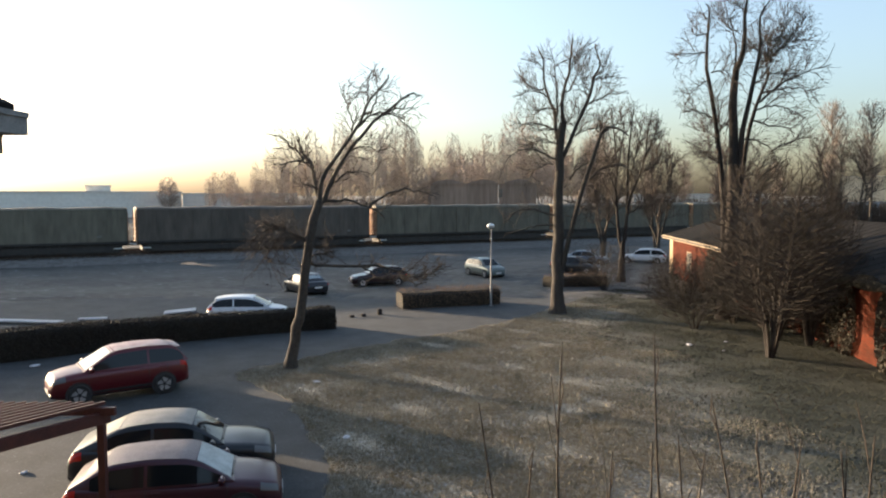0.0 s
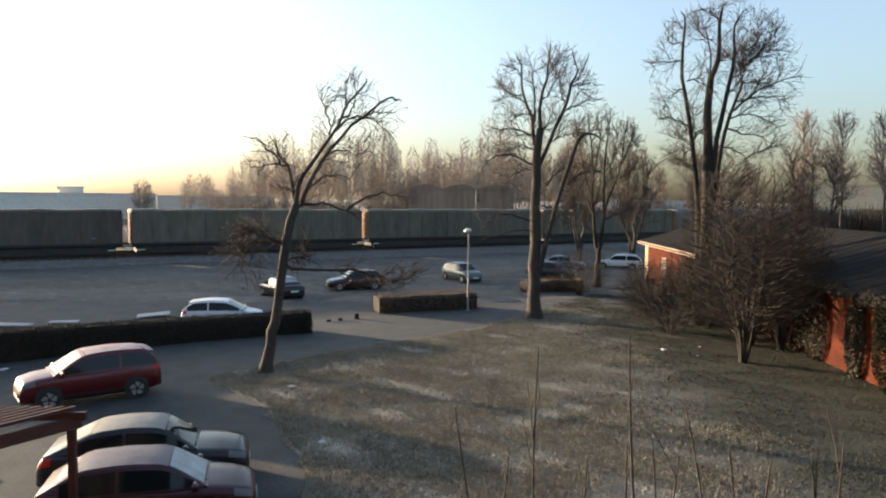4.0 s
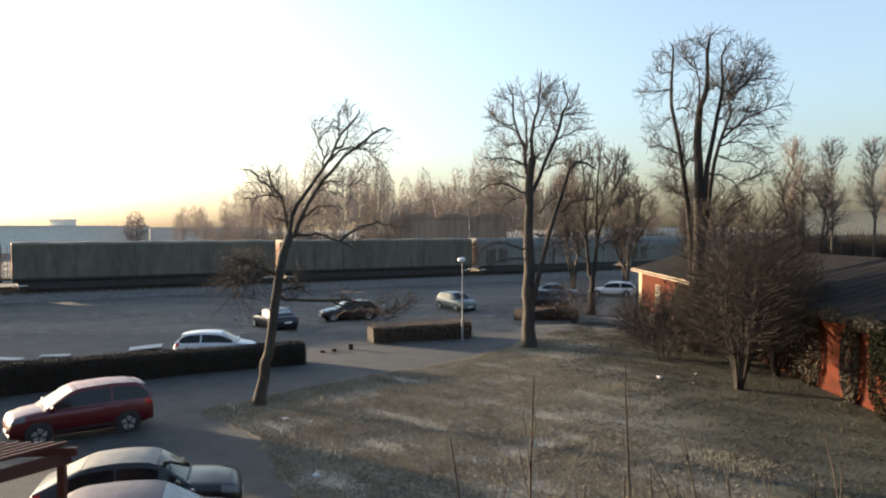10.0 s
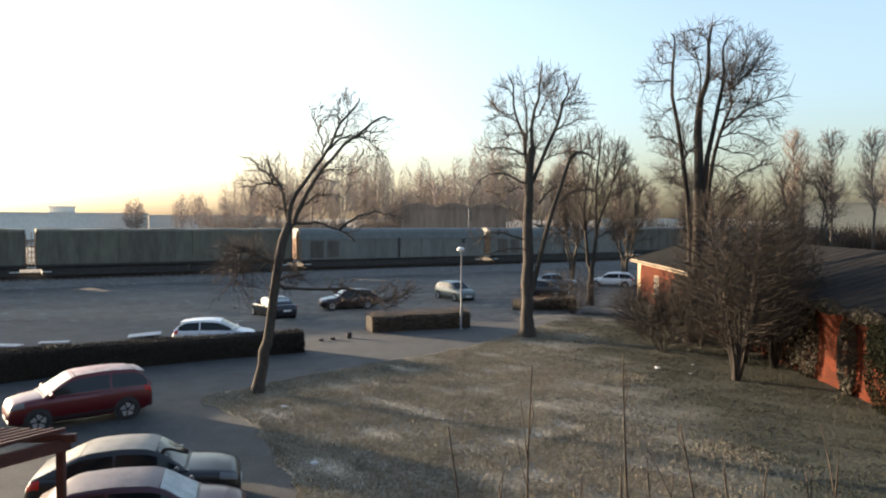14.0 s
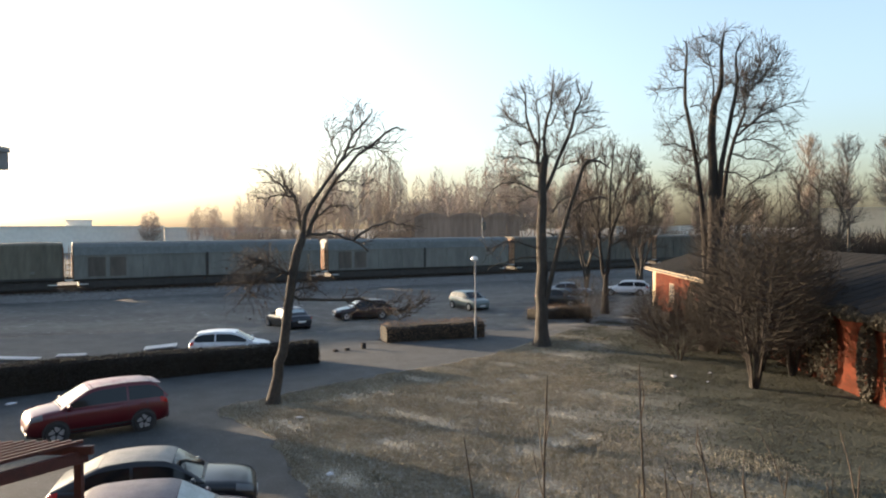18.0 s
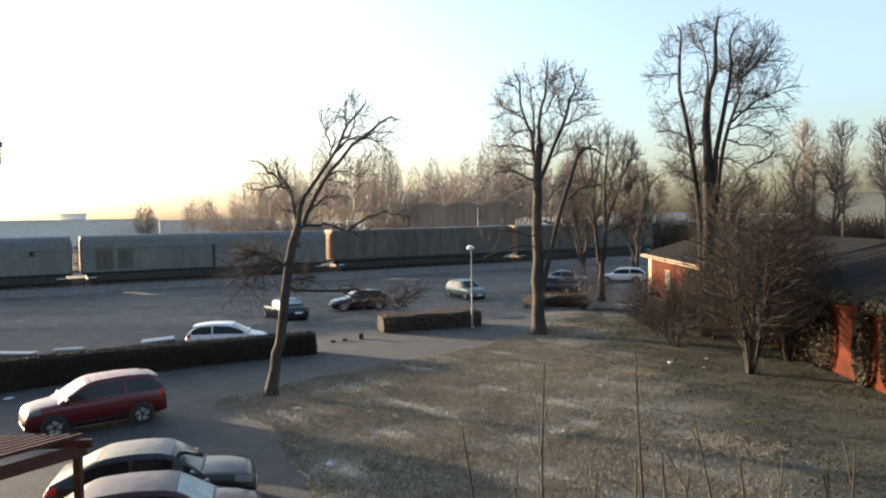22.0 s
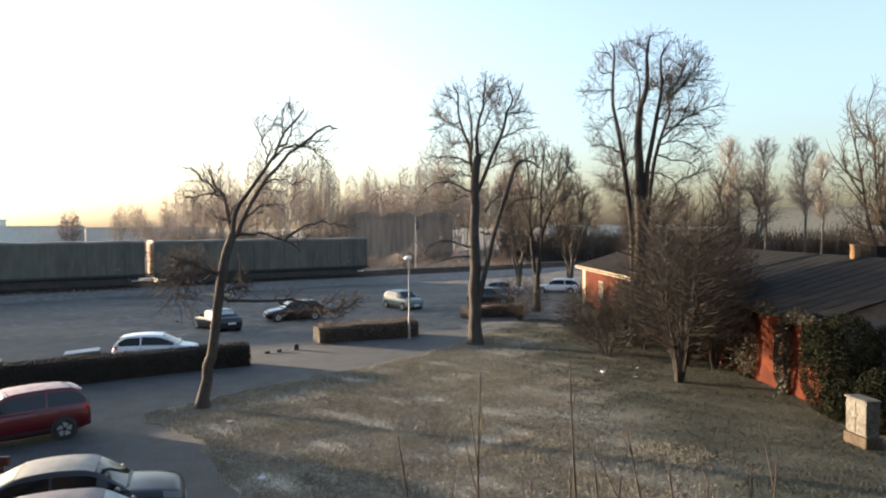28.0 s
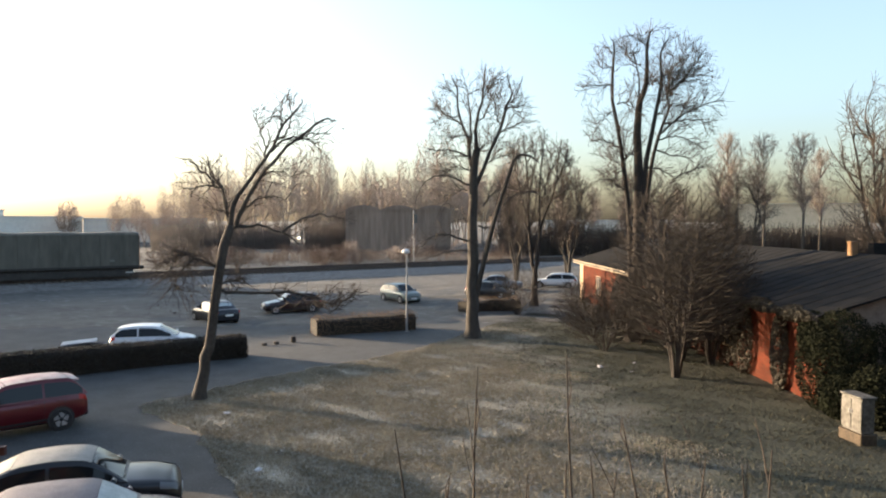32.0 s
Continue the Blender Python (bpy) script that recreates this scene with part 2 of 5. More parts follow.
def brickwork(name):
    """Red brick laid in courses on an upright wall along y."""
    m, n, l, b = nodes_of(name)
    co, sw = n.new("ShaderNodeTexCoord"), n.new("ShaderNodeSeparateXYZ")
    cb = n.new("ShaderNodeCombineXYZ")
    l.new(co.outputs["Object"], sw.inputs[0])
    l.new(sw.outputs["Y"], cb.inputs["X"])
    l.new(sw.outputs["Z"], cb.inputs["Y"])
    bt = n.new("ShaderNodeTexBrick")
    bt.inputs["Scale"].default_value = 1.0
    bt.inputs["Brick Width"].default_value, bt.inputs["Row Height"].default_value, bt.inputs["Mortar Size"].default_value = 0.26, 0.077, 0.008
    bt.inputs["Color1"].default_value, bt.inputs["Color2"].default_value, bt.inputs["Mortar"].default_value = (0.10, 0.019, 0.007, 1), (0.055, 0.012, 0.005, 1), (0.06, 0.034, 0.021, 1)
    l.new(cb.outputs[0], bt.inputs["Vector"])
    no = n.new("ShaderNodeTexNoise")
    no.inputs["Scale"].default_value, no.inputs["Detail"].default_value = 0.9, 6
    l.new(co.outputs["Object"], no.inputs["Vector"])
    mx = n.new("ShaderNodeMix")
    mx.data_type, mx.blend_type = "RGBA", "MULTIPLY"
    mx.inputs[0].default_value = 0.7
    rp = n.new("ShaderNodeValToRGB")
    rp.color_ramp.elements[0].position, rp.color_ramp.elements[1].position = 0.3, 0.62
    rp.color_ramp.elements[0].color, rp.color_ramp.elements[1].color = (0.35, 0.32, 0.3, 1), (1.1, 1.0, 0.95, 1)
    l.new(no.outputs[0], rp.inputs[0])
    l.new(bt.outputs["Color"], mx.inputs[6])
    l.new(rp.outputs[0], mx.inputs[7])
    l.new(mx.outputs[2], b.inputs["Base Color"])
    b.inputs["Roughness"].default_value = 0.95
    b.inputs["Specular IOR Level"].default_value = 0.15
    bp = n.new("ShaderNodeBump")
    bp.inputs["Strength"].default_value, bp.inputs["Distance"].default_value, bp.invert = 0.6, 0.01, True
    l.new(bt.outputs["Fac"], bp.inputs["Height"])
    l.new(bp.outputs[0], b.inputs["Normal"])
    return m


M["brickwork"] = brickwork("brickwork")
M["rut"] = surf("frosted_rut", (0.09, 0.08, 0.06), (0.2, 0.18, 0.145), 1.5, 0.95, 0.6, 12.0, frost=0.34)
# Emission that imitates sun glints far off.
lit, lit_n, lit_l, lit_b = nodes_of("sun_glint_glow")
lit_b.inputs["Emission Color"].default_value = (1.0, 0.82, 0.5, 1)
lit_b.inputs["Emission Strength"].default_value = 2.0
M["glint_glow"] = lit


def paint(name, c, frost=0.0):
    d = tuple(v * 0.8 for v in c)
    return surf(name, d, c, 1.5, 0.32, 0.0, 20, metal=0.15, coat=0.2, frost=frost, flat_frost=True)


# ---- building helpers ----
def mesh_of(name, verts, faces):
    me = bpy.data.meshes.new(name)
    me.from_pydata([tuple(v) for v in verts], [], faces)
    me.update()
    return me


def part(name, bm, material, parent=None, label="", smooth=False):
    """One mesh object from a bmesh, a mesh or (verts, faces), under a thing or a part."""
    if isinstance(bm, bmesh.types.BMesh):
        me = bpy.data.meshes.new(name)
        bm.normal_update()
        bm.to_mesh(me)
        bm.free()
    elif isinstance(bm, tuple):
        me = mesh_of(name, *bm)
    else:
        me = bm
    if not me.materials:
        me.materials.append(material)
    if smooth:
        me.polygons.foreach_set("use_smooth", [True] * len(me.polygons))
    ob = new(name, me)
    if parent is not None:
        ob.parent = parent
    if label:
        ob["label"] = label
    return ob


def thing(name, label, category, m=None, group="", kind=""):
    e = new(name)
    e.empty_display_size = 0.3
    tagged(e, label, category, group, kind)
    if m is not None:
        e.matrix_basis = m
    return e


def box(x0, x1, y0, y1, z0, z1, bevel=0.0):
    bm = bmesh.new()
    bmesh.ops.create_cube(bm, size=1.0)
    for v in bm.verts:
        v.co = ((x0 + x1) / 2 + v.co.x * (x1 - x0), (y0 + y1) / 2 + v.co.y * (y1 - y0), (z0 + z1) / 2 + v.co.z * (z1 - z0))
    if bevel:
        bmesh.ops.bevel(bm, geom=bm.edges[:], offset=bevel, segments=1, affect="EDGES")
    return bm


def boxes(rows):
    """Several boxes in one mesh (verts, faces)."""
    vs, fs = [], []
    for x0, x1, y0, y1, z0, z1 in rows:
        o = len(vs)
        vs += [(x, y, z) for z in (z0, z1) for x, y in ((x0, y0), (x1, y0), (x1, y1), (x0, y1))]
        fs += [(o, o + 3, o + 2, o + 1), (o + 4, o + 5, o + 6, o + 7)] + [(o + i, o + (i + 1) % 4, o + 4 + (i + 1) % 4, o + 4 + i) for i in range(4)]
    return vs, fs


def prism(outline, z0, z1):
    """A flat outline (x, y) drawn up from z0 to z1."""
    n = len(outline)
    vs = [(x, y, z0) for x, y in outline] + [(x, y, z1) for x, y in outline]
    return vs, [tuple(range(n - 1, -1, -1)), tuple(range(n, 2 * n))] + [(i, (i + 1) % n, n + (i + 1) % n, n + i) for i in range(n)]


def disc(r, depth, sides=16, axis="y", hole=0.0):
    """A wheel-like cylinder about an axis."""
    bm = bmesh.new()
    bmesh.ops.create_cone(bm, cap_ends=True, segments=sides, radius1=r, radius2=r, depth=depth)
    if axis == "y":
        bmesh.ops.rotate(bm, verts=bm.verts, matrix=Matrix.Rotation(radians(90), 3, "X"))
    if axis == "x":
        bmesh.ops.rotate(bm, verts=bm.verts, matrix=Matrix.Rotation(radians(90), 3, "Y"))
    return bm


class Tubes:
    """Gathers tapered tubes into one mesh."""

    def __init__(self):
        self.v, self.f = [], []

    def add(self, pts, radii, sides):
        pts = [Vector(p) for p in pts]
        n, base = len(pts), len(self.v)
        up = Vector((0.31, 0.77, 0.55))
        for i, p in enumerate(pts):
            d = (pts[min(i + 1, n - 1)] - pts[max(i - 1, 0)])
            d = d.normalized() if d.length > 1e-6 else Vector((0, 0, 1))
            a = d.cross(up)
            a = a.normalized() if a.length > 1e-4 else Vector((1, 0, 0))
            b = d.cross(a)
            for k in range(sides):
                w = 2 * math.pi * k / sides
                self.v.append(p + (a * math.cos(w) + b * math.sin(w)) * radii[i])
        for i in range(n - 1):
            for k in range(sides):
                q = base + i * sides
                self.f.append((q + k, q + (k + 1) % sides, q + sides + (k + 1) % sides, q + sides + k))
        self.f.append(tuple(base + (n - 1) * sides + k for k in range(sides)))

    def data(self):
        return self.v, self.f
# ---- ground ----
def sheet(name, outline, z, material, label, thick=0.0):
    if thick:
        ob = part(name, prism(outline, z - thick, z), material)
    else:
        ob = part(name, ([(x, y, z) for x, y in outline], [tuple(range(len(outline)))]), material)
    return tagged(ob, label, name.split("_")[-1], kind="structure")


def uneven(name, x0, x1, y0, y1, step, height, scale, z, material, label):
    """A rough sheet of ground with real humps."""
    nx, ny = int((x1 - x0) / step) + 1, int((y1 - y0) / step) + 1
    vs = []
    for j in range(ny):
        for i in range(nx):
            x, y = x0 + i * step, y0 + j * step
            edge = min(1, i / 3, j / 3, (nx - 1 - i) / 3, (ny - 1 - j) / 3)
            vs.append((x, y, z - 0.2 * (1 - edge) + edge * (height * noise.fractal(Vector((x, y, 3.3)) / scale, 0.8, 2.1, 4))))
    fs = [(j * nx + i, j * nx + i + 1, (j + 1) * nx + i + 1, (j + 1) * nx + i) for j in range(ny - 1) for i in range(nx - 1)]
    ob = part(name, (vs, fs), material, smooth=True)
    return tagged(ob, label, "ground", kind="structure")


sheet("ground", [(-2500, -600), (2500, -600), (2500, 4500), (-2500, 4500)], -0.06, M["field"], "frosty rough winter ground reaching the horizon")
uneven("ground_field", -75, 75, 46, 79, 0.6, 0.10, 2.2, 0.03, M["field"], "rough frosted waste ground before the railway")
uneven("ground_beyond", -110, 130, 96, 220, 2.5, 0.35, 9.0, 0.1, M["field"], "frosted scrubby ground behind the railway")
sheet("road", [(-60, 5), (-1, 5), (-1.2, 17), (-3.0, 24.0), (-6.0, 27.2), (-2.5, 30.8), (2, 34.6), (6.5, 40), (10.5, 47), (20.5, 62), (26, 72), (10, 74), (-3, 58), (-14, 52), (-30, 44), (-60, 40)], 0.0, M["asphalt"], "worn frosted asphalt road and car park", 0.05)
LAWN = [(-2.45, -2), (-2.6, 17), (-3.2, 19.0), (-4.8, 23.2), (-7.9, 27.2), (-6.2, 29.3), (-3.8, 31.8), (-1.2, 34.2), (0.7, 35.6), (3.2, 38.4), (5.2, 41), (9.2, 47.8), (13, 53.5), (17.5, 60), (30, 60), (40, 40), (40, -2)]
def ragged(outline, step=0.25, wob=0.28):
    out = []
    for (xa, ya), (xb, yb) in zip(outline, outline[1:] + outline[:1]):
        n = max(1, int(math.hypot(xb - xa, yb - ya) / step)) if max(abs(xa), abs(xb)) < 20 and min(ya, yb) > 10 else 1
        for i in range(n):
            x, y = xa + (xb - xa) * i / n, ya + (yb - ya) * i / n
            out.append((x + wob * noise.noise(Vector((x, y, 1)) * 1.3) + wob * 0.6 * noise.noise(Vector((x, y, 4)) * 5), y + wob * noise.noise(Vector((x, y, 7)) * 1.3)))
    return out


LAWN = ragged(LAWN)
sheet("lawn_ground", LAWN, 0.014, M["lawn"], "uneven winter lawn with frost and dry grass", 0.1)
sheet("yard", [(-30, -2), (-2.55, -2), (-2.7, 13), (-30, 13)], 0.012, M["concrete"], "pale concrete yard under the pergola", 0.03)


def within(x, y, poly):
    """Which of many points lie in an outline."""
    hit = np.zeros(len(x), bool)
    for (xi, yi), (xj, yj) in zip(poly, poly[-1:] + poly[:-1]):
        cross = (yi > y) != (yj > y)
        hit ^= cross & (x < (xj - xi) * (y - yi) / ((yj - yi) or 1e-9) + xi)
    return hit


def grass_blades(name, count, area, keep, low, high, material, label, seed):
    """Tufts of three blades, thicker in drifts."""
    rng = np.random.default_rng(seed)
    x0, x1, y0, y1 = area
    n = count * 2
    x, y = rng.uniform(x0, x1, n), rng.uniform(y0, y1, n)
    drift = np.sin(x * 1.3 + 2 * np.sin(y * 0.7)) + np.sin(y * 1.9 + 1.5 * np.sin(x * 0.9)) + 0.7 * np.sin(3.7 * x + 2.9 * y) + rng.normal(0, 1.2, n)
    ok = keep(x, y, rng) & (drift > -0.9)
    x, y = x[ok][:count // 3], y[ok][:count // 3]
    x, y = np.repeat(x, 3) + rng.normal(0, 0.05, 3 * len(x)), np.repeat(y, 3) + rng.normal(0, 0.05, 3 * len(y))
    m = len(x)
    a, h, w = rng.uniform(0, 6.28, m), rng.uniform(low, high, m), rng.uniform(0.004, 0.013, m)
    lean = rng.uniform(0.1, 0.8, m) * h
    v = np.stack([np.stack([x - w * np.sin(a), y + w * np.cos(a), np.full(m, 0.012)], 1), np.stack([x + w * np.sin(a), y - w * np.cos(a), np.full(m, 0.012)], 1), np.stack([x + lean * np.cos(a), y + lean * np.sin(a), 0.016 + h], 1)], 1).reshape(-1, 3)
    ob = part(name, (v.tolist(), np.arange(3 * m).reshape(-1, 3).tolist()), material)
    return tagged(ob, label, "grass", kind="stuff")


grass_blades("dry_grass", 330000, (-8, 24, 15, 46), lambda x, y, r: within(x, y, LAWN) & (r.uniform(0, 1, len(x)) < np.clip(1.0 - (x + 1.2 * np.sin(y * 0.55) + 0.8 * np.sin(y * 1.3 + x) - 4.5) * 0.22, 0.0, 1)), 0.03, 0.10, M["grass"], "short dry frosted winter grass on the lawn", 3)
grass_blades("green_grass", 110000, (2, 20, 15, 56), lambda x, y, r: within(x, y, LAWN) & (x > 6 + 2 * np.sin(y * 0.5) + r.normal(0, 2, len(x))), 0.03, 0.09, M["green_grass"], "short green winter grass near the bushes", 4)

# ---- railway ----
PHI, DIST = radians(-29.0), 82.0
ALONG = Vector((math.cos(PHI), -math.sin(PHI), 0))
ACROSS = Vector((math.sin(PHI), math.cos(PHI), 0))
RAIL_Z = 0.85


def track(s, off=0.0, z=0.0):
    """The pose on the railway at s metres along it."""
    p = ACROSS * (DIST + off) + ALONG * s
    return pose(p.x, p.y, z, 0, 0, math.degrees(math.atan2(ALONG.y, ALONG.x)))


def railway():
    bed = part("railway_bed", ([(-260, -5.2, -0.08), (-260, -2.6, 0.5), (-260, 7.6, 0.5), (-260, 10.5, -0.08), (420, -5.2, -0.08), (420, -2.6, 0.5), (420, 7.6, 0.5), (420, 10.5, -0.08)], [(0, 1, 5, 4), (1, 2, 6, 5), (2, 3, 7, 6)]), M["ballast"])
    bed.matrix_basis = track(0)
    tagged(bed, "low frosted ballast bed carrying two tracks", "railway", kind="structure")
    for row, off in enumerate((0.0, 4.6)):
        line = thing("railway_track", "rusty steel railway track on dark sleepers", "railway track", track(0, off), "railway tracks")
        for side in (-0.75, 0.75):
            part("rail", boxes([(-255, 415, side - 0.035, side + 0.035, 0.66, 0.83), (-255, 415, side - 0.07, side + 0.07, 0.62, 0.665)]), M["rail"], line)
        ties = part("sleeper", boxes([(s, s + 0.25, -1.3, 1.3, 0.46, 0.63) for s in np.arange(-60, 200, 0.65)]), M["sleeper"], line)
        ties["kind"] = "stuff"


railway()
# ---- train ----
WAGON_LEN, GAP = 26.49, 0.9


def wagon(kind, m):
    """A long covered wagon, its middle at the origin, running along x; z = 0 is the rail."""
    grey = kind == "grey"
    wall = {"dark": M["wagon_dark"], "brown": M["wagon_brown"], "sooty": M["wagon_sooty"], "grey": M["wagon_grey"]}[kind]
    label = {"dark": "long olive-dark covered freight wagon on the railway", "brown": "long brown covered freight wagon on the railway", "sooty": "long soot-dark covered freight wagon on the railway", "grey": "long grey covered freight wagon with a blue-grey roof"}[kind]
    w = thing("freight_wagon", label, "wagon", m, "wagons of the freight train")
    half, hw, top = (WAGON_LEN - GAP) / 2, 1.48, 4.62
    base, rear = 0.95, -half + 0.04
    # box walls with a curved roof; an open end platform with its ladder at the rear
    eave = 3.35 if grey else 4.32
    ring = [(-hw, base), (-hw, eave), (hw, eave), (hw, base)]
    vs = [(x, y, z) for x in (rear, half) for y, z in ring]
    part("body", (vs, [(0, 1, 5, 4), (2, 3, 7, 6), (0, 3, 2, 1), (4, 5, 6, 7), (0, 4, 7, 3)]), wall, w)
    arc = [(-hw - 0.03, eave - 0.02)]
    for i in range(1, 8):
        a = math.pi * i / 8
        arc.append((-math.cos(a) * (hw + 0.02) * (0.94 if grey else 1.0), eave + (top - eave) * math.sin(a) ** (0.55 if grey else 0.6)))
    arc.append((hw + 0.03, eave - 0.02))
    n, cuts = len(arc), 15
    vs = []
    for k in range(cuts):
        x = rear - 0.02 + (half - rear + 0.04) * k / (cuts - 1)
        sag = 0.05 * math.sin(2.1 * k) * (0 if grey else 1)
        vs += [(x, y, z + sag * (z - eave) / (top - eave)) for y, z in arc]
    part("roof", (vs, [(k * n + i, k * n + i + 1, (k + 1) * n + i + 1, (k + 1) * n + i) for k in range(cuts - 1) for i in range(n - 1)] + [tuple(range(n - 1, -1, -1)), tuple(range((cuts - 1) * n, cuts * n))]), M["wagon_roof"] if grey else wall, w, "blue-grey sheet roof" if grey else "", smooth=False)
    part("platform", boxes([(-half - 0.75, -half, -hw + 0.05, hw - 0.05, base - 0.12, base)]), M["buffer_pale"], w, "pale frosted end platform")
    rails = [(x - 0.035, x + 0.035, -hw + 0.0, -hw + 0.07, base, top_z) for x, top_z in ((-half - 0.68, 3.6), (-half - 0.36, 4.3), (-half - 0.08, 4.5))]
    rails += [(-half - 0.68, -half - 0.06, -hw, -hw + 0.07, z, z + 0.08) for z in np.arange(base + 0.4, 3.6, 0.5)]
    part("end_rail", boxes(rails), M["end_steel"], w, "rusty end rails and rungs with sunlight in their pale colour")
    # ribs, doors and seam
    count = 14 if not grey else 8
    for i in range(count + 1):
        x = rear + 0.06 + (half - rear - 0.12) * i / count
        part("rib", boxes([(x - 0.035, x + 0.035, -hw - 0.05, -hw + 0.01, base, eave - 0.03)]), wall, w)
    if grey:
        part("seam", boxes([(-0.14, 0.14, -hw - 0.075, -hw + 0.02, base + 0.05, eave + 0.05)]), M["underframe"], w, "dark door seam")
        part("stencil", boxes([(9.2, 9.6, -hw - 0.06, -hw, 2.7, 3.2), (9.6, 9.95, -hw - 0.06, -hw, 3.1, 3.2), (9.6, 9.95, -hw - 0.06, -hw, 2.7, 2.8)]), M["underframe"], w, "dark stencil mark")
        part("vent_panel", boxes([(-half + 1.3, -half + 2.9, -hw - 0.055, -hw, 1.2, 3.1)]), M["wagon_brown"], w, "dark louvred panel")
        part("vent_panel", boxes([(-half + 3.3, -half + 4.8, -hw - 0.055, -hw, 1.2, 3.1)]), M["wagon_brown"], w, "dark louvred panel")
        part("waist_rail", boxes([(rear, half, -hw - 0.07, -hw, eave - 0.1, eave)]), wall, w)
    else:
        part("bottom_rail", boxes([(rear, half, -hw - 0.075, -hw, base, base + 0.22)]), M["underframe"], w)
        part("label_plate", boxes([(half - 2.8, half - 2.4, -hw - 0.06, -hw, 1.6, 1.8)]), M["wagon_grey"], w, "small pale label plate")
    # frame, bogies, buffers, end ladders
    part("underframe", boxes([(-half, half, -1.2, 1.2, 0.72, base), (-4.5, 4.5, -1.0, 1.0, 0.35, 0.72), (-half - 0.25, half + 0.25, -0.3, 0.3, 0.75, 0.95), (-half + 0.7, half - 0.7, -1.3, -1.1, 0.06, 0.75), (-half + 0.7, half - 0.7, 1.1, 1.3, 0.06, 0.75), (-half + 0.5, -half + 1.2, -1.0, 1.0, 0.2, 0.75), (half - 1.2, half - 0.5, -1.0, 1.0, 0.2, 0.75)]), M["underframe"], w)
    for end in (-1, 1):
        bx = end * (half - 3.0)
        bogie = part("bogie", boxes([(bx - 1.35, bx + 1.35, -1.12, -0.98, 0.35, 0.62), (bx - 1.35, bx + 1.35, 0.98, 1.12, 0.35, 0.62), (bx - 0.25, bx + 0.25, -1.1, 1.1, 0.4, 0.72)]), M["underframe"], w)
        for ax in (-0.9, 0.9):
            for side in (-0.75, 0.75):
                wheel = disc(0.46, 0.13, 18)
                bmesh.ops.translate(wheel, verts=wheel.verts, vec=(bx + ax, side, 0.46))
                part("wheel", wheel, M["underframe"], bogie)
        part("end_wall", boxes([(rear - 0.03, rear + 0.03, -hw + 0.04, hw - 0.04, base, eave)]) if end < 0 else boxes([(half - 0.03, half + 0.03, -hw + 0.04, hw - 0.04, base, eave)]), M["rust"], w, "rust-stained end wall")
        for side in (-0.88, 0.88):
            b = disc(0.2, 0.5, 12, "x")
            bmesh.ops.translate(b, verts=b.verts, vec=(end * (half + 0.3), side, 0.92))
            part("buffer", b, M["underframe"], w)
        lx = end * (half + 0.08)
        rungs = [(lx - 0.02, lx + 0.02, -1.25, -1.21, 0.7, 4.1), (lx - 0.02, lx + 0.02, -0.83, -0.79, 0.7, 4.1)] + [(lx - 0.015, lx + 0.015, -1.25, -0.79, z, z + 0.04) for z in np.arange(0.8, 4.1, 0.35)]
        part("ladder", boxes(rungs), M["rust"], w, "rusty end ladder")
        part("step", boxes([(end * (half - 0.9) - 0.4, end * (half - 0.9) + 0.4, -1.5, -1.2, 0.42, 0.5)]), M["buffer_pale"], w, "pale frosted footstep")
    return w


# metres along the track of the first coupling, by seconds
TRAIN_RUN = [(0, 8.66), (4, -15.84), (8, -40.06), (12, -64.33), (16, -88.9), (20, -113.95), (24, -139.59), (28, -165.84), (32, -192.65)]
TRAIN = []
for k in range(-2, 8):
    kind = "grey" if k in (4, 5) else "sooty" if k > 5 else "brown" if k == 0 else "dark"
    same = [w for w in TRAIN if w[2] == kind]
    m = track(TRAIN_RUN[0][1] + (k + 0.5) * WAGON_LEN, 0, RAIL_Z)
    TRAIN.append((k, copy_thing(same[0][1], m) if same else wagon(kind, m), kind))


def motions():
    for k, w, _ in TRAIN:
        walk(w, [(t, track(s + (k + 0.5) * WAGON_LEN, 0, RAIL_Z)) for t, s in TRAIN_RUN])


# ---- trees ----
def smooth_path(pts, steps=4):
    """A gently curved line through the points."""
    pts = [Vector(p) for p in pts]
    if len(pts) < 3:
        return [pts[0].lerp(pts[-1], i / steps) for i in range(steps + 1)]
    out = []
    for i in range(len(pts) - 1):
        a, b = pts[max(i - 1, 0)], pts[i]
        c, d = pts[i + 1], pts[min(i + 2, len(pts) - 1)]
        for k in range(steps):
            t = k / steps
            out.append(0.5 * ((2 * b) + (c - a) * t + (2 * a - 5 * b + 4 * c - d) * t * t + (3 * b - a - 3 * c + d) * t ** 3))
    out.append(pts[-1])
    return out


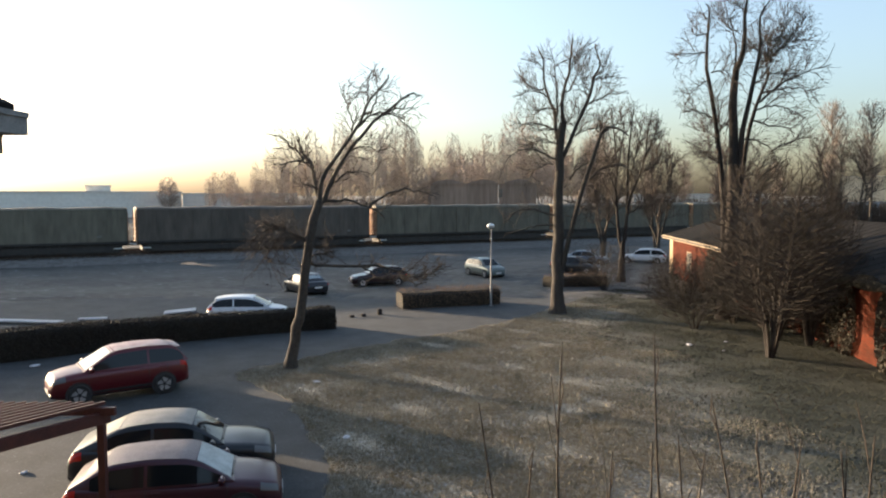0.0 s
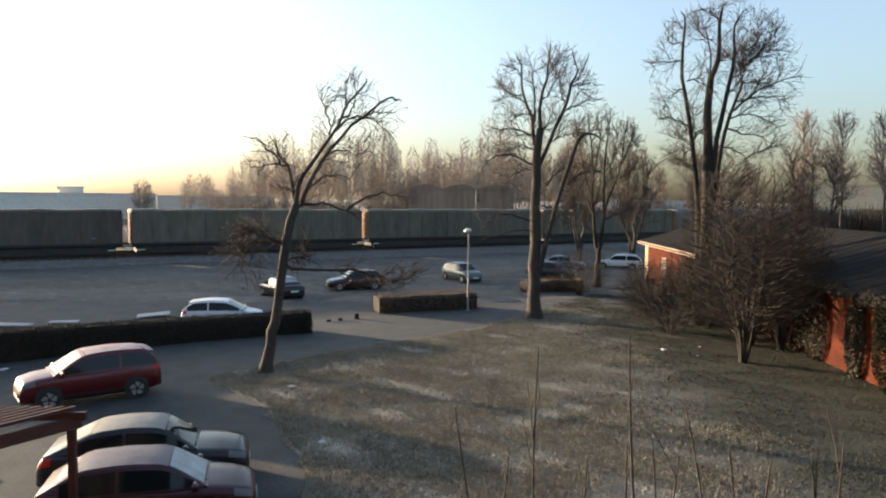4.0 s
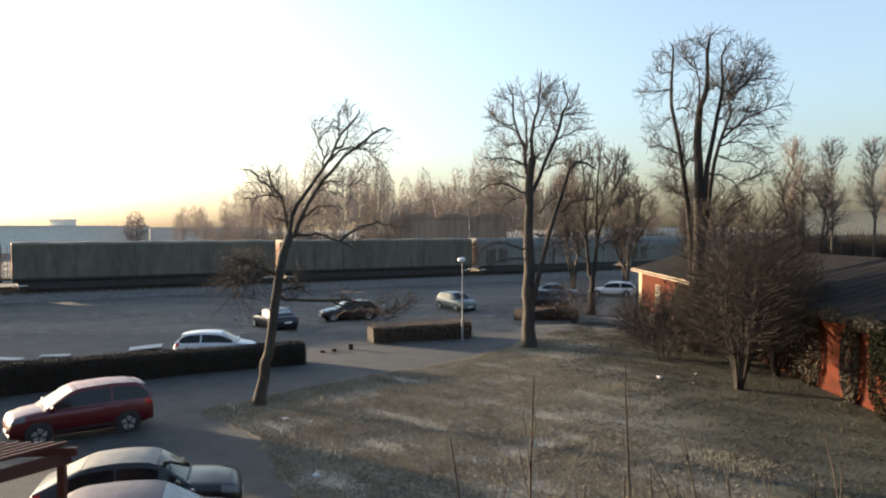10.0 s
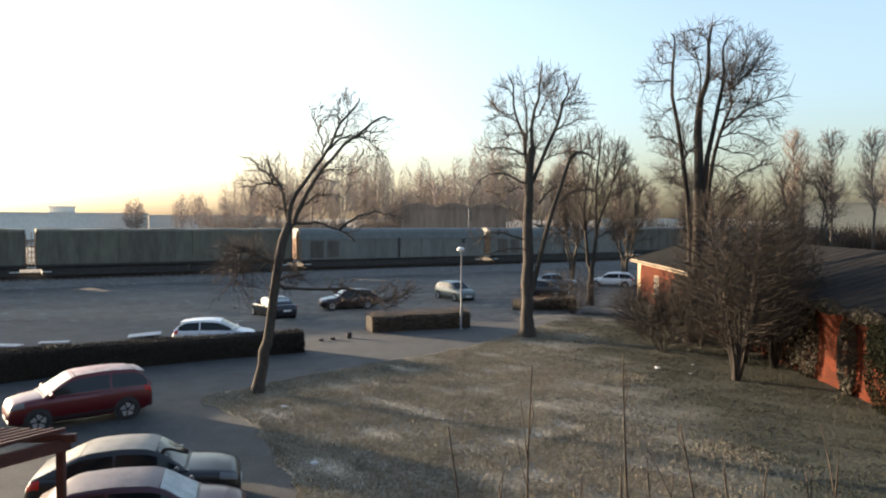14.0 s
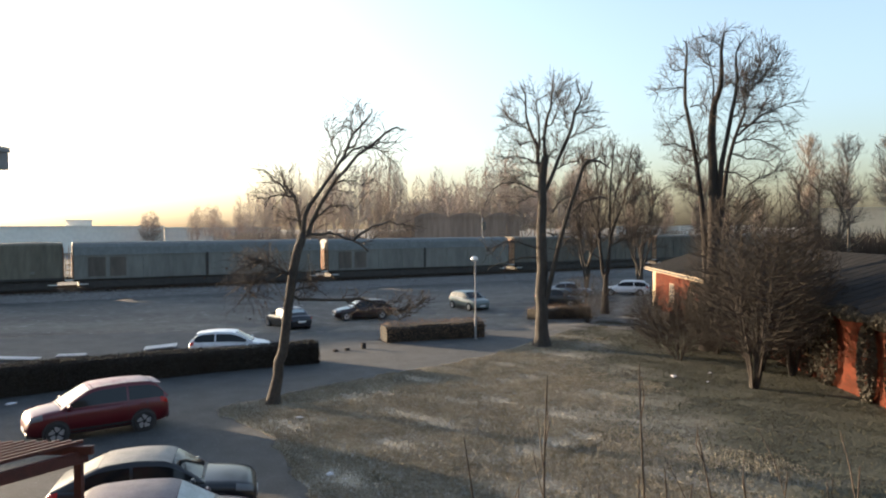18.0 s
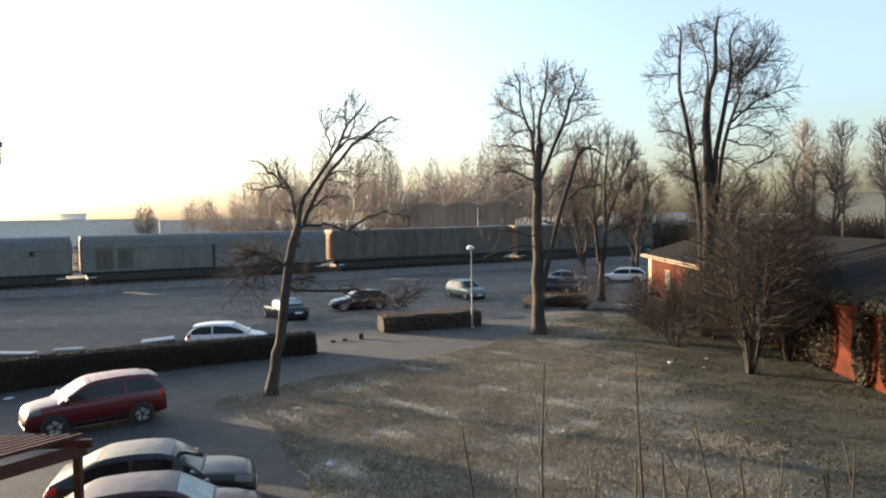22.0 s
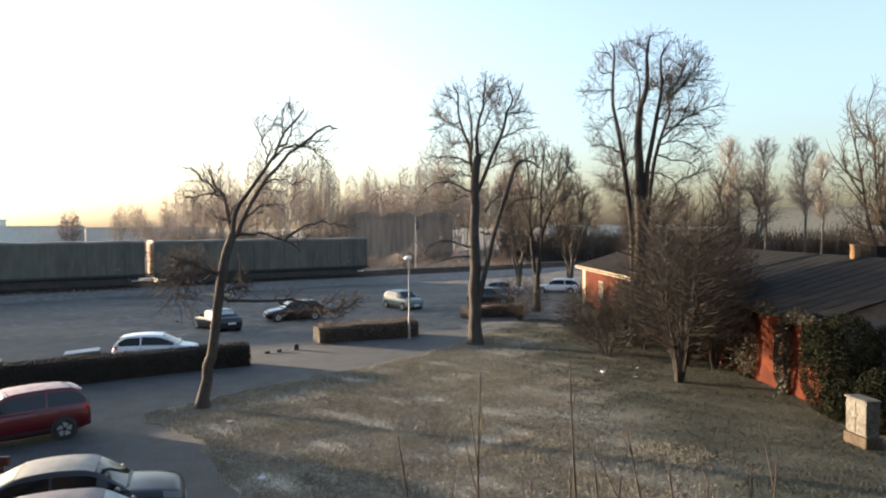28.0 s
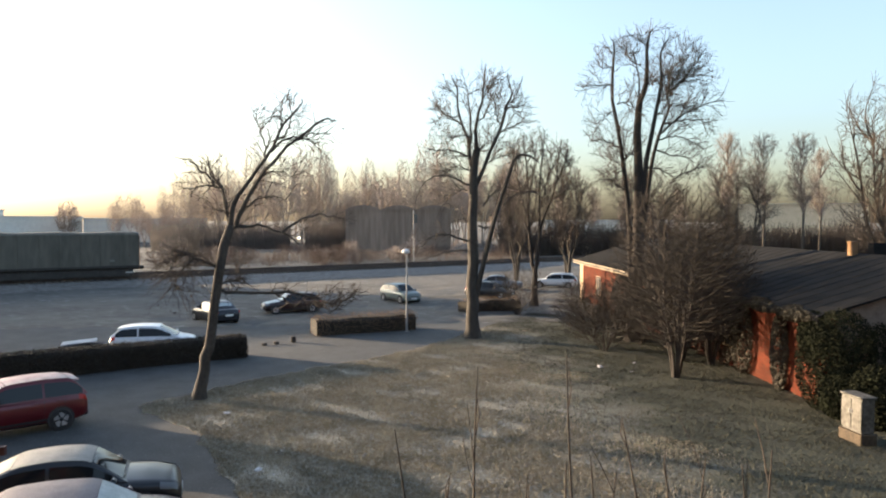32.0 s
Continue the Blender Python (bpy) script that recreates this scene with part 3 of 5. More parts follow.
def fill_crown(rng, seeds, ways, blobs, count, step, kill, reach, thin, wander=0.2, rise=0.13, top=0.06, rounds=34, keep_on=0.75, spurs=0.5):
    """Twigs that grow from the seed points towards free room in the blobs (x, y, z, rx, ry, rz), until it is filled."""
    vol = np.array([b[3] * b[4] * b[5] for b in blobs])
    pick = rng.choice(len(blobs), count, p=vol / vol.sum())
    d = rng.normal(0, 1, (count, 3))
    d /= np.linalg.norm(d, axis=1)[:, None]
    d *= rng.uniform(0, 1, (count, 1)) ** 0.30
    B = np.array(blobs, float)[pick]
    free = B[:, :3] + d * B[:, 3:]
    free = free[free[:, 2] > 0.25]
    nodes = np.array([tuple(q) for q in seeds], float)
    heads = np.array([tuple(q) for q in ways], float)
    parent = [-1] * len(nodes)
    first = len(nodes)
    near, far, close = np.full(len(free), -1), np.full(len(free), 1e9), np.full(len(free), 1e9)
    fresh = 0
    for _ in range(rounds):
        new_nodes = nodes[fresh:]
        for a in range(0, len(new_nodes), 400):
            part_nodes = new_nodes[a:a + 400]
            gap = free[:, None] - part_nodes[None]
            dist = np.linalg.norm(gap, axis=2)
            close = np.minimum(close, dist.min(1))
            dist = dist + 1.6 * np.maximum(0, -gap[:, :, 2])
            k = dist.argmin(1)
            m = dist[np.arange(len(free)), k]
            better = m < far
            far[better], near[better] = m[better], k[better] + fresh + a
        fresh = len(nodes)
        keep = close > kill
        free, near, far, close = free[keep], near[keep], far[keep], close[keep]
        count_kids = np.bincount(np.array([q for q in parent if q >= 0], int), minlength=len(nodes))
        act = (far < reach) & (count_kids[near] < 2)
        if not act.any():
            break
        pull = np.zeros((len(nodes), 3))
        unit = free[act] - nodes[near[act]]
        unit /= np.linalg.norm(unit, axis=1)[:, None] + 1e-6
        np.add.at(pull, near[act], unit)
        who = np.unique(near[act])
        v = pull[who]
        v = v / (np.linalg.norm(v, axis=1)[:, None] + 1e-6) + keep_on * heads[who] + rng.normal(0, wander, (len(who), 3))
        v[:, 2] = np.maximum(v[:, 2] + rise, -0.12)
        ln = np.linalg.norm(v, axis=1)
        ok = ln > 0.15
        who, v = who[ok], v[ok] / ln[ok][:, None]
        grown = nodes[who] + v * step
        nodes, heads = np.vstack([nodes, grown]), np.vstack([heads, v])
        parent += who.tolist()
    n = len(nodes)
    kids = [[] for _ in range(n)]
    for c in range(first, n):
        kids[parent[c]].append(c)
    rad = np.zeros(n)
    for c in range(n - 1, first - 1, -1):
        rad[c] = min(top, (thin ** 2.3 + sum(rad[q] ** 2.3 for q in kids[c])) ** (1 / 2.3))
    tubes = Tubes()
    starts = [c for p in range(first) for c in kids[p]]
    while starts:
        c = starts.pop()
        p = parent[c]
        pts, radii = [nodes[p]], [rad[c]]
        while True:
            pts.append(nodes[c])
            radii.append(rad[c])
            if not kids[c]:
                break
            order = sorted(kids[c], key=lambda q: -rad[q])
            starts += order[1:]
            c = order[0]
        radii[-1] *= 0.6
        if len(pts) > 2:
            pts = [pts[0]] + [pts[i] * 0.6 + (pts[i - 1] + pts[i + 1]) * 0.2 for i in range(1, len(pts) - 1)] + [pts[-1]]
        tubes.add(pts, radii, 3 if radii[0] < 0.035 else 5)
    # short last spurs
    for c in range(first, n):
        if rng.uniform() < (spurs if kids[c] else 0.9) and rad[c] < thin * 3:
            d = heads[c] + rng.normal(0, 0.55, 3) + (0, 0, 0.25)
            d *= step * rng.uniform(0.8, 1.6 if kids[c] else 2.6) / np.linalg.norm(d)
            tubes.add([nodes[c], nodes[c] + d], [thin * 0.85, thin * 0.5], 3)
    return tubes


def shoot_crown(rng, seeds, ways, blobs, thin, reach, limit, seg=0.2, levels=3, rise=0.045, start=0.85, stretch=1.0):
    """Side shoots on side shoots, from the seed points outwards, that end where the blobs (x, y, z, rx, ry, rz) end."""
    B = np.array(blobs, float)
    axis = np.array([np.mean([q[0] for q in seeds]), np.mean([q[1] for q in seeds])])

    def room(p, ease):
        return (((B[:, :3] - p) / (B[:, 3:] * ease)) ** 2).sum(1).min() < 1

    def aside(d, lo, hi):
        v = rng.normal(0, 1, 3)
        v -= d * v.dot(d)
        v /= np.linalg.norm(v) + 1e-6
        a = rng.uniform(lo, hi)
        return d * math.cos(a) + v * math.sin(a)

    tubes, made = Tubes(), 0
    queue = []
    for q, w in zip(seeds, ways):
        q, w = np.array(tuple(q)), np.array(tuple(w))
        for _ in range(2):
            if rng.uniform() < start:
                d = aside(w, 0.45, 1.05)
                out = np.array([q[0] - axis[0], q[1] - axis[1], 0.0])
                d += 0.18 * out / (np.linalg.norm(out) + 0.4) + (0, 0, 0.22)
                queue.append((q, d / np.linalg.norm(d), reach * rng.uniform(0.35, 1.0), 1))
    rng.shuffle(queue)
    while queue and made < limit:
        later = []
        for p, d, length, level in queue:
            if made >= limit:
                break
            step = seg if level < 3 else seg * 0.8
            n = max(2, int(round(length / step)))
            ease = rng.uniform(0.86, 1.08)
            pts = [p]
            for i in range(n):
                d = d + rng.normal(0, 0.11, 3) + (0, 0, rise)
                d /= np.linalg.norm(d)
                p = p + d * step
                pts.append(p)
                if not room(p, ease):
                    break
                if level < levels:
                    left = length - i * step
                    if rng.uniform() < 0.62:
                        later.append((p, aside(d, 0.5, 0.95), (0.28 + 0.55 * left * rng.uniform(0.6, 1.0)) * stretch, level + 1))
            m = len(pts) - 1
            r0 = thin * (0.85 + m * step * (1.5 if level == 1 else 0.9))
            tubes.add(pts, [r0 + (thin * 0.6 - r0) * (i / m) ** 0.8 for i in range(m + 1)], 3 if r0 < 0.02 else 4)
            made += 1
        rng.shuffle(later)
        queue = later
    return tubes


def limb_tree(name, label, x, y, turn, limbs, radii, seed, material, twig_mat, blobs, count, step=0.24, kill=0.26, reach=2.2, thin=0.007, bare=0.3, dry=()):
    """A bare tree on given main limbs, rows of (sideways, height), whose twigs fill the blobs."""
    rng = np.random.default_rng(seed)
    tree = thing(name, label, "tree", pose(x, y, 0, 0, 0, turn), "bare trees")
    seeds, ways = [], []
    for k, (limb, (r0, r1)) in enumerate(zip(limbs, radii)):
        drift = 0 if k == 0 else rng.uniform(-0.3, 0.3)
        run, pts = 0.0, []
        for i, q in enumerate(limb):
            if i:
                run += math.hypot(q[0] - limb[i - 1][0], q[1] - limb[i - 1][1])
            pts.append(Vector((q[0], drift * run, q[1])))
        path = smooth_path(pts, 3)
        path = [p + Vector(rng.normal(0, 0.03, 3)) * (1 if 0 < i else 0) for i, p in enumerate(path)]
        n = len(path) - 1
        rad = [r0 + (r1 - r0) * (i / n) ** 0.8 for i in range(n + 1)]
        if limb[0][1] < 0.3:
            rad[0] *= 1.55
            rad[1] *= 1.12
            path[0].z = -0.1
        wood = Tubes()
        wood.add(path, rad, 10 if r0 > 0.15 else 7)
        part("trunk" if k == 0 else "limb", wood.data(), material, tree, smooth=True)
        first_seed = int(n * bare) if r0 > 0.15 else 1
        for a, b in zip(path[first_seed:], path[first_seed + 1:]):
            seeds.append(a)
            ways.append((b - a).normalized())
        seeds.append(path[-1])
        ways.append((path[-1] - path[-2]).normalized())
    twigs = shoot_crown(rng, seeds, ways, blobs, thin, reach, count, step, start=kill)
    part("crown", twigs.data(), twig_mat, tree)["kind"] = "stuff"
    if dry:
        own = [(s, w) for s, w in zip(seeds, ways) if any(((s.x - b[0]) / b[3]) ** 2 + ((s.z - b[2]) / b[5]) ** 2 < 1.6 for b in dry)]
        fuzz = shoot_crown(rng, [s for s, _ in own] * 2, [w for _, w in own] * 2, dry, thin * 0.6, 1.9, 620, 0.17, 4, -0.03)
        part("tangle", fuzz.data(), M["twig"], tree, "brown tangle of fine twigs")["kind"] = "stuff"
        lv, lf = [], []
        for _ in range(130):
            b = dry[rng.integers(0, 2)]
            d = rng.normal(0, 0.45, 3)
            c = Vector((b[0] + d[0] * b[3], b[1] + d[1] * b[4], b[2] + d[2] * b[5]))
            e1, e2 = Vector(rng.normal(0, 0.028, 3)), Vector(rng.normal(0, 0.022, 3))
            o = len(lv)
            lv += [c - e1, c + e2, c + e1, c - e2]
            lf.append((o, o + 1, o + 2, o + 3))
        part("dry_leaves", (lv, lf), M["brown_leaf"], tree, "withered brown leaves")["kind"] = "stuff"
    return tree


def vase_tree(name, label, seed, height, spread, stems, r0, material, twig_mat, thin=0.012, clear=0.2, count=1500, step=0.3, kill=0.32, group="bare trees", low=0.3, slim=1.0, shoots=0, fat=0.0):
    """A bare tree or shrub with rising stems, grown at random."""
    rng = np.random.default_rng(seed)
    tree = thing(name, label, "bush" if "bush" in name else "tree", None, group)
    seeds, ways = [], []
    for k in range(stems):
        w = 2 * math.pi * k / stems + rng.uniform(-0.5, 0.5)
        out = spread * rng.uniform(0.25, 0.75) if stems > 1 else 0.2
        h = height * rng.uniform(0.7, 0.92)
        off = 0.12 * (stems > 1)
        pts = [Vector((off * math.cos(w), off * math.sin(w), -0.1))]
        for f, o in ((clear, 0.18), (0.45, 0.5), (0.72, 0.8), (1.0, 1.0)):
            pts.append(Vector((math.cos(w) * out * o, math.sin(w) * out * o, h * f)) + Vector(rng.normal(0, 0.012 * height, 3)) * (f < 1))
        path = smooth_path(pts, 5)
        n = len(path) - 1
        rad = [max(r0 * (1 - i / n) ** 0.8, thin * 1.5) for i in range(n + 1)]
        wood = Tubes()
        wood.add(path, rad, 8 if r0 > 0.1 else 5)
        part("trunk" if stems == 1 else "stem", wood.data(), material, tree, smooth=True)
        i0 = max(1, int(n * clear))
        seeds += path[i0:]
        ways += [(path[min(i + 1, n)] - path[i - 1]).normalized() for i in range(i0, n + 1)]
    if stems == 1:
        seeds, ways = seeds * 3, ways * 3
    mid = (1 + low) / 2
    blobs = [(0, 0, height * (mid + 0.04), spread * 0.9 * slim, spread * 0.9 * slim, height * (1 - mid) * 0.95), (0, 0, height * (mid - 0.08), spread * slim, spread * slim, height * (1 - mid) * 0.75)]
    if shoots:
        twigs = shoot_crown(rng, seeds, ways, blobs, thin, height * 0.3, shoots, step, 4, start=0.8)
    else:
        twigs = fill_crown(rng, seeds, ways, blobs, count, step, kill, height * 0.3, thin, top=fat or r0 * 0.5)
    part("crown", twigs.data(), twig_mat, tree)["kind"] = "stuff"
    return tree


def bowed(x0, z0, x1, z1, bow):
    """A side bough from its foot to its tip, as an uneven arc."""
    ln = math.hypot(x1 - x0, z1 - z0)
    nx, nz = -(z1 - z0) / ln, (x1 - x0) / ln
    pts = [(x0, z0)]
    for f in (0.22, 0.45, 0.68, 0.86):
        b = bow * (1 - (2 * f - 1) ** 2) + 0.035 * math.sin(19 * f + 7 * x0 + 5 * z1)
        pts.append((x0 + (x1 - x0) * f + nx * b, z0 + (z1 - z0) * f + nz * b))
    return pts + [(x1, z1)]


def girths(limbs, main):
    """The radii (foot, tip) of the limbs: those given first, the rest by their length."""
    out = list(main)
    for limb in limbs[len(main):]:
        run = sum(math.hypot(b[0] - a[0], b[1] - a[1]) for a, b in zip(limb, limb[1:]))
        out.append((min(0.026 + 0.013 * run, 0.07), 0.012))
    return out


ASH_STEMS = [
    [(0, 0), (0.3, 1.6), (0.5, 2.7), (1, 5.8), (1.2, 6.5)],
    [(1.2, 6.5), (1.5, 7.6), (2.5, 9), (3.1, 10.3), (3.7, 10.9), (3.8, 11.2)],
    [(1.4, 6.5), (1.9, 7.7), (2.8, 9), (4.1, 10.2), (4.8, 10.6), (5.1, 10.5)],
    [(1.2, 6.5), (1, 7.5), (0.9, 7.9), (0.6, 8.3), (0.5, 8.6), (0.4, 9)],
    [(1.3, 6.4), (1.9, 6.5), (2.3, 6.5), (3.1, 6.2), (3.8, 5.8)],
    [(0.8, 4.1), (1.3, 4), (3.3, 3.9), (4.3, 3.7), (4.7, 3.5), (5.2, 3.5)],
]
# foot, tip and bow of the side boughs
ASH_BOUGHS = [(0.9, 7.9, -0.6, 7.8, -0.1), (0.6, 8, -0.7, 9, -0.2), (2.1, 8.1, 3.5, 8.4, 0.3), (2.5, 9, 2.1, 10.5, -0.1), (2.7, 9.3, 4.6, 9.3, 0.6), (3.5, 9.7, 5, 10.1, 0.1), (1.6, 7, 3.2, 7.5, 0.3), (3.1, 6.2, 6, 6.6, 0.5), (4.3, 3.7, 5, 3.1, -0.1), (5.2, 3.5, 6, 3.9, -0.1), (2.7, 4, 4, 3.3, -0.1), (0.9, 4.7, -0.8, 4.2, -0.8), (0, 5.2, -0.8, 5.3, -0.2), (2.8, 9.7, 3.3, 11.2, -0.4), (3.1, 10.3, 3.3, 11.5, 0.1), (1.1, 7, 0.6, 7.1, 0), (0.9, 4.3, 1.7, 4.4, 0.1)]
ASH = ASH_STEMS + [bowed(*b) for b in ASH_BOUGHS]
limb_tree("leaning_tree", "leaning bare tree with a crooked trunk and broken limbs", -5.92, 28.13, 11.87, ASH, girths(ASH, [(0.22, 0.16), (0.105, 0.02), (0.105, 0.02), (0.085, 0.02), (0.07, 0.03), (0.075, 0.03)]), 11, M["bark"], M["twig"],
    [(3.2, 0, 9.7, 1.5, 1.3, 2.0), (2.4, 0, 8.3, 1.3, 1.1, 1.2), (4.4, 0, 9.8, 1.2, 1.3, 0.9), (0.1, 0, 8.4, 1.1, 1.0, 1.0), (1.3, 0, 7.2, 1.2, 1.0, 0.8), (4.2, 0, 6.6, 2.1, 1.4, 0.6), (3.8, 0, 3.8, 2.6, 1.6, 0.75), (-0.3, 0, 4.7, 1.4, 1.4, 1.1)], 4200, 0.17, 0.42, 0.95, 0.0095, 0.6, dry=[(-0.7, 0, 4.5, 2.0, 1.7, 1.7), (0.2, 0, 4.9, 1.7, 1.4, 1.3)])
POPLAR_STEMS = [
    [(0, 0.1), (0, 2.1), (-0, 5.3), (0, 6.9), (0.1, 10.1), (0.2, 10.7)],
    [(0.2, 10.6), (0.1, 11.8), (0.5, 13.4), (0.6, 14.8), (0.7, 15.3)],
    [(-0.1, 9.8), (-0.2, 10.7), (-0.3, 11.3), (-0.8, 12.6), (-0.9, 14.2), (-1.2, 14.8)],
    [(0.2, 8.7), (1.4, 11.5), (1.8, 13), (2, 13.3), (2.1, 13.9), (1.8, 14.7)],
    [(0.2, 2.4), (1.1, 6.3), (2.2, 9.9), (3, 10.2), (3.6, 9.8)],
]
# foot, tip and bow of the side boughs
POPLAR_BOUGHS = [(-0.2, 10.9, -0.5, 14.4, -0.2), (0.2, 10.4, 1.2, 11.3, 0.1), (1.4, 11.5, 3.5, 12.3, 0.2), (1.8, 13, 3.5, 13, 0.1), (2, 13.2, 2.7, 14.6, -0.1), (0.6, 7.5, 2.7, 8.4, 0.5), (1.7, 7.6, 4.6, 7.5, 0.8), (0.7, 9.9, 2.2, 10.4, 0.1), (-0.2, 8.7, -3.3, 7.6, -1.1), (-0.1, 10.2, -2.8, 10.5, -0.3), (-0.1, 9.4, -1.5, 9.5, -0.3), (-0.7, 12.1, -2.1, 12.2, -0.3)]
POPLAR_TWIGGY = [(-0.8, 12.6, -1.9, 13.1, 0.3), (-0.4, 11.5, -1.3, 11.2, -0.1), (-0.3, 8.4, -1.6, 7.8, -0.2), (-0.2, 5.5, -3.3, 4.7, -0.8), (-0.3, 5, -3.1, 4.3, -0.2), (0.3, 6.4, 2, 5.6, 0.1), (0.5, 13.4, 1.2, 14.7, 0.1), (0.2, 12.3, 1, 13.6, -0.2), (1.5, 12.1, 1.2, 13.7, 0.1), (-0.9, 13.6, -1.5, 14.2, 0), (2.2, 9.9, 4.1, 10.6, 0.3)]
POPLAR = POPLAR_STEMS + [bowed(*b) for b in POPLAR_BOUGHS + POPLAR_TWIGGY]
limb_tree("lawn_tree", "tall bare tree with several rising stems on the lawn", 6.45, 41.28, -8.87, POPLAR, girths(POPLAR, [(0.40, 0.20), (0.13, 0.025), (0.15, 0.025), (0.12, 0.025), (0.17, 0.03)]), 12, M["bark"], M["twig"],
    [(0.4, 0, 11.9, 3.1, 2.8, 3.5), (0.4, 0, 8.6, 3.9, 3.0, 2.0), (-1.9, 0, 6.2, 1.8, 1.4, 1.4), (1.2, 0, 6.0, 2.6, 1.8, 1.4)], 9500, 0.21, 0.6, 1.5, 0.0092, 0.5)
LIME_STEMS = [
    [(0, 0), (0.2, 8.4), (0.1, 12.6), (0.5, 14.2), (0.6, 16.7), (0.8, 17.1)],
    [(-0.1, 3.1), (-0.4, 8.1), (-1.2, 13.5), (-1.2, 16.5), (-1.4, 16.9)],
    [(0.2, 4.7), (0.6, 10), (1.3, 13.7), (1.3, 15.8), (1.7, 16.7)],
    [(0.3, 4.3), (0.5, 6.8), (1, 10.4), (1.7, 12.9), (1.8, 14.1), (2.1, 15.9)],
]
# foot, tip and bow of the side boughs
LIME_BOUGHS = [(-0.6, 9.7, -0.9, 12, -0.2), (0.2, 12.9, -0.4, 16.7, -0.2), (1, 12.4, 1.6, 13.1, -0.1), (1.7, 12.9, 2.6, 12.9, 0.1), (1.8, 13.5, 3.6, 14.7, 0.4), (2.2, 14.1, 3.4, 15.7, -0.1), (1.5, 12, 3.9, 12, 0.2), (1.3, 11.5, 4.6, 13.2, 0.3), (1.1, 11.1, 3.2, 10.8, 0.3), (1.3, 13.2, 1.7, 14, 0), (0.6, 9.6, 2.3, 8.5, 0.4), (0.6, 7.6, 2.1, 7.3, 0.3), (2, 8.9, 3.5, 9.6, 0.1), (-0.6, 9.7, -1.4, 10.2, 0), (-0.6, 9.6, -1.3, 8.7, -0.1)]
LIME_TWIGGY = [(-1.2, 12.8, -2.1, 12, -0.1), (-1.2, 14.2, -2.9, 14.1, -0.1), (-1.2, 15.3, -2.2, 15.7, 0.3), (-1, 13.2, 0, 12.7, 0.3), (-0.4, 8.5, -1.1, 8.8, 0.1), (-0.5, 10, 0.1, 10.3, 0.3), (-0.9, 10.8, -2.4, 11.1, -0.2), (1.1, 10.6, 3.1, 10.2, -0.1), (0.5, 14.2, 1.1, 14.4, 0), (-0, 15.3, -0.5, 16.1, 0.1), (1.3, 14.4, 2, 14.6, 0.2), (-1.3, 16, -1.8, 16.4, -0.1), (0.6, 16.2, 0.1, 17, 0.1), (1.8, 14.1, 2.5, 15.9, -0.2)]
LIME = LIME_STEMS + [bowed(*b) for b in LIME_BOUGHS + LIME_TWIGGY]
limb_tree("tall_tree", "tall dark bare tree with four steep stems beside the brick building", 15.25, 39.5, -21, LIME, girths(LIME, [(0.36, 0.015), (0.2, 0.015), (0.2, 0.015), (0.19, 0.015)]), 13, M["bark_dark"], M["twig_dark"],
    [(0.8, 0, 13.4, 4.1, 3.4, 4.2), (0.8, 0, 10.0, 3.6, 2.8, 2.2), (0.6, 0, 7.6, 2.6, 2.0, 1.4)], 9500, 0.21, 0.55, 1.6, 0.0088, 0.42)
PARK_STEMS = [
    [(0, 0.2), (0.1, 2.3), (0.3, 3.9), (0.4, 5.6), (0.4, 9.2), (0.8, 13.6)],
    [(0.1, 2.2), (-0.2, 4.1), (-0.5, 7.2), (-0.4, 8.7), (-0.8, 12.3), (-0.9, 13.4)],
    [(0.4, 5.6), (0.8, 7), (1.3, 8.3), (1.7, 9.8), (1.8, 11.3), (2, 12.7)],
]
# foot, tip and bow of the side boughs
PARK_BOUGHS = [(-0.3, 5.6, -2, 8.5, -0.1), (0.3, 7.4, 1.3, 11.8, -0.2), (-0.5, 7.2, -1.5, 11.4, 0.2), (-0.2, 4.1, -2.2, 4.5, -0.4), (0.4, 5.2, 2, 5.8, 0.1), (-0.4, 8.7, -0.1, 12.9, -0.2), (1.7, 9.8, 2.5, 11.6, -0.1), (1.3, 8.3, 2.7, 9.1, 0)]
PARK = PARK_STEMS + [bowed(*b) for b in PARK_BOUGHS]
limb_tree("car_park_tree", "spreading bare tree with a bushy crown by the car park", 13.67, 56.47, -13.6, PARK, girths(PARK, [(0.28, 0.03), (0.17, 0.025), (0.12, 0.02)]), 21, M["bark_dark"], M["twig_dark"],
    [(0.4, 0, 10.6, 2.9, 2.8, 3.4), (0.4, 0, 7.4, 3.3, 2.8, 2.4)], 7500, 0.24, 0.85, 2.2, 0.011, 0.3)
t3b = vase_tree("car_park_tree", "bare tree with pale fine twigs behind the car park", 22, 13.5, 4.2, 5, 0.15, M["bark"], M["twig"], 0.012, 0.2, 0, 0.3, 0, low=0.25, shoots=4200)
t3b.matrix_basis = pose(21.5, 74.0, 0)
t3c = vase_tree("verge_tree", "bare roadside tree past the brick building", 23, 13, 4.6, 5, 0.16, M["bark"], M["twig"], 0.012, 0.2, 0, 0.3, 0, low=0.25, shoots=4200)
t3c.matrix_basis = pose(28, 70, 0)
copy_thing(t3c, pose(36, 66, 0, 0, 0, 80))
copy_thing(t3b, pose(17, 78, 0, 0, 0, 130))
# ---- cars ----
def eased(f, knots, reach):
    """The value at f on a line through the knots, its corners rounded over the reach."""
    xs, ys = [k[0] for k in knots], [k[1] for k in knots]
    return float(np.mean(np.interp(np.linspace(f - reach, f + reach, 9), xs, ys)))


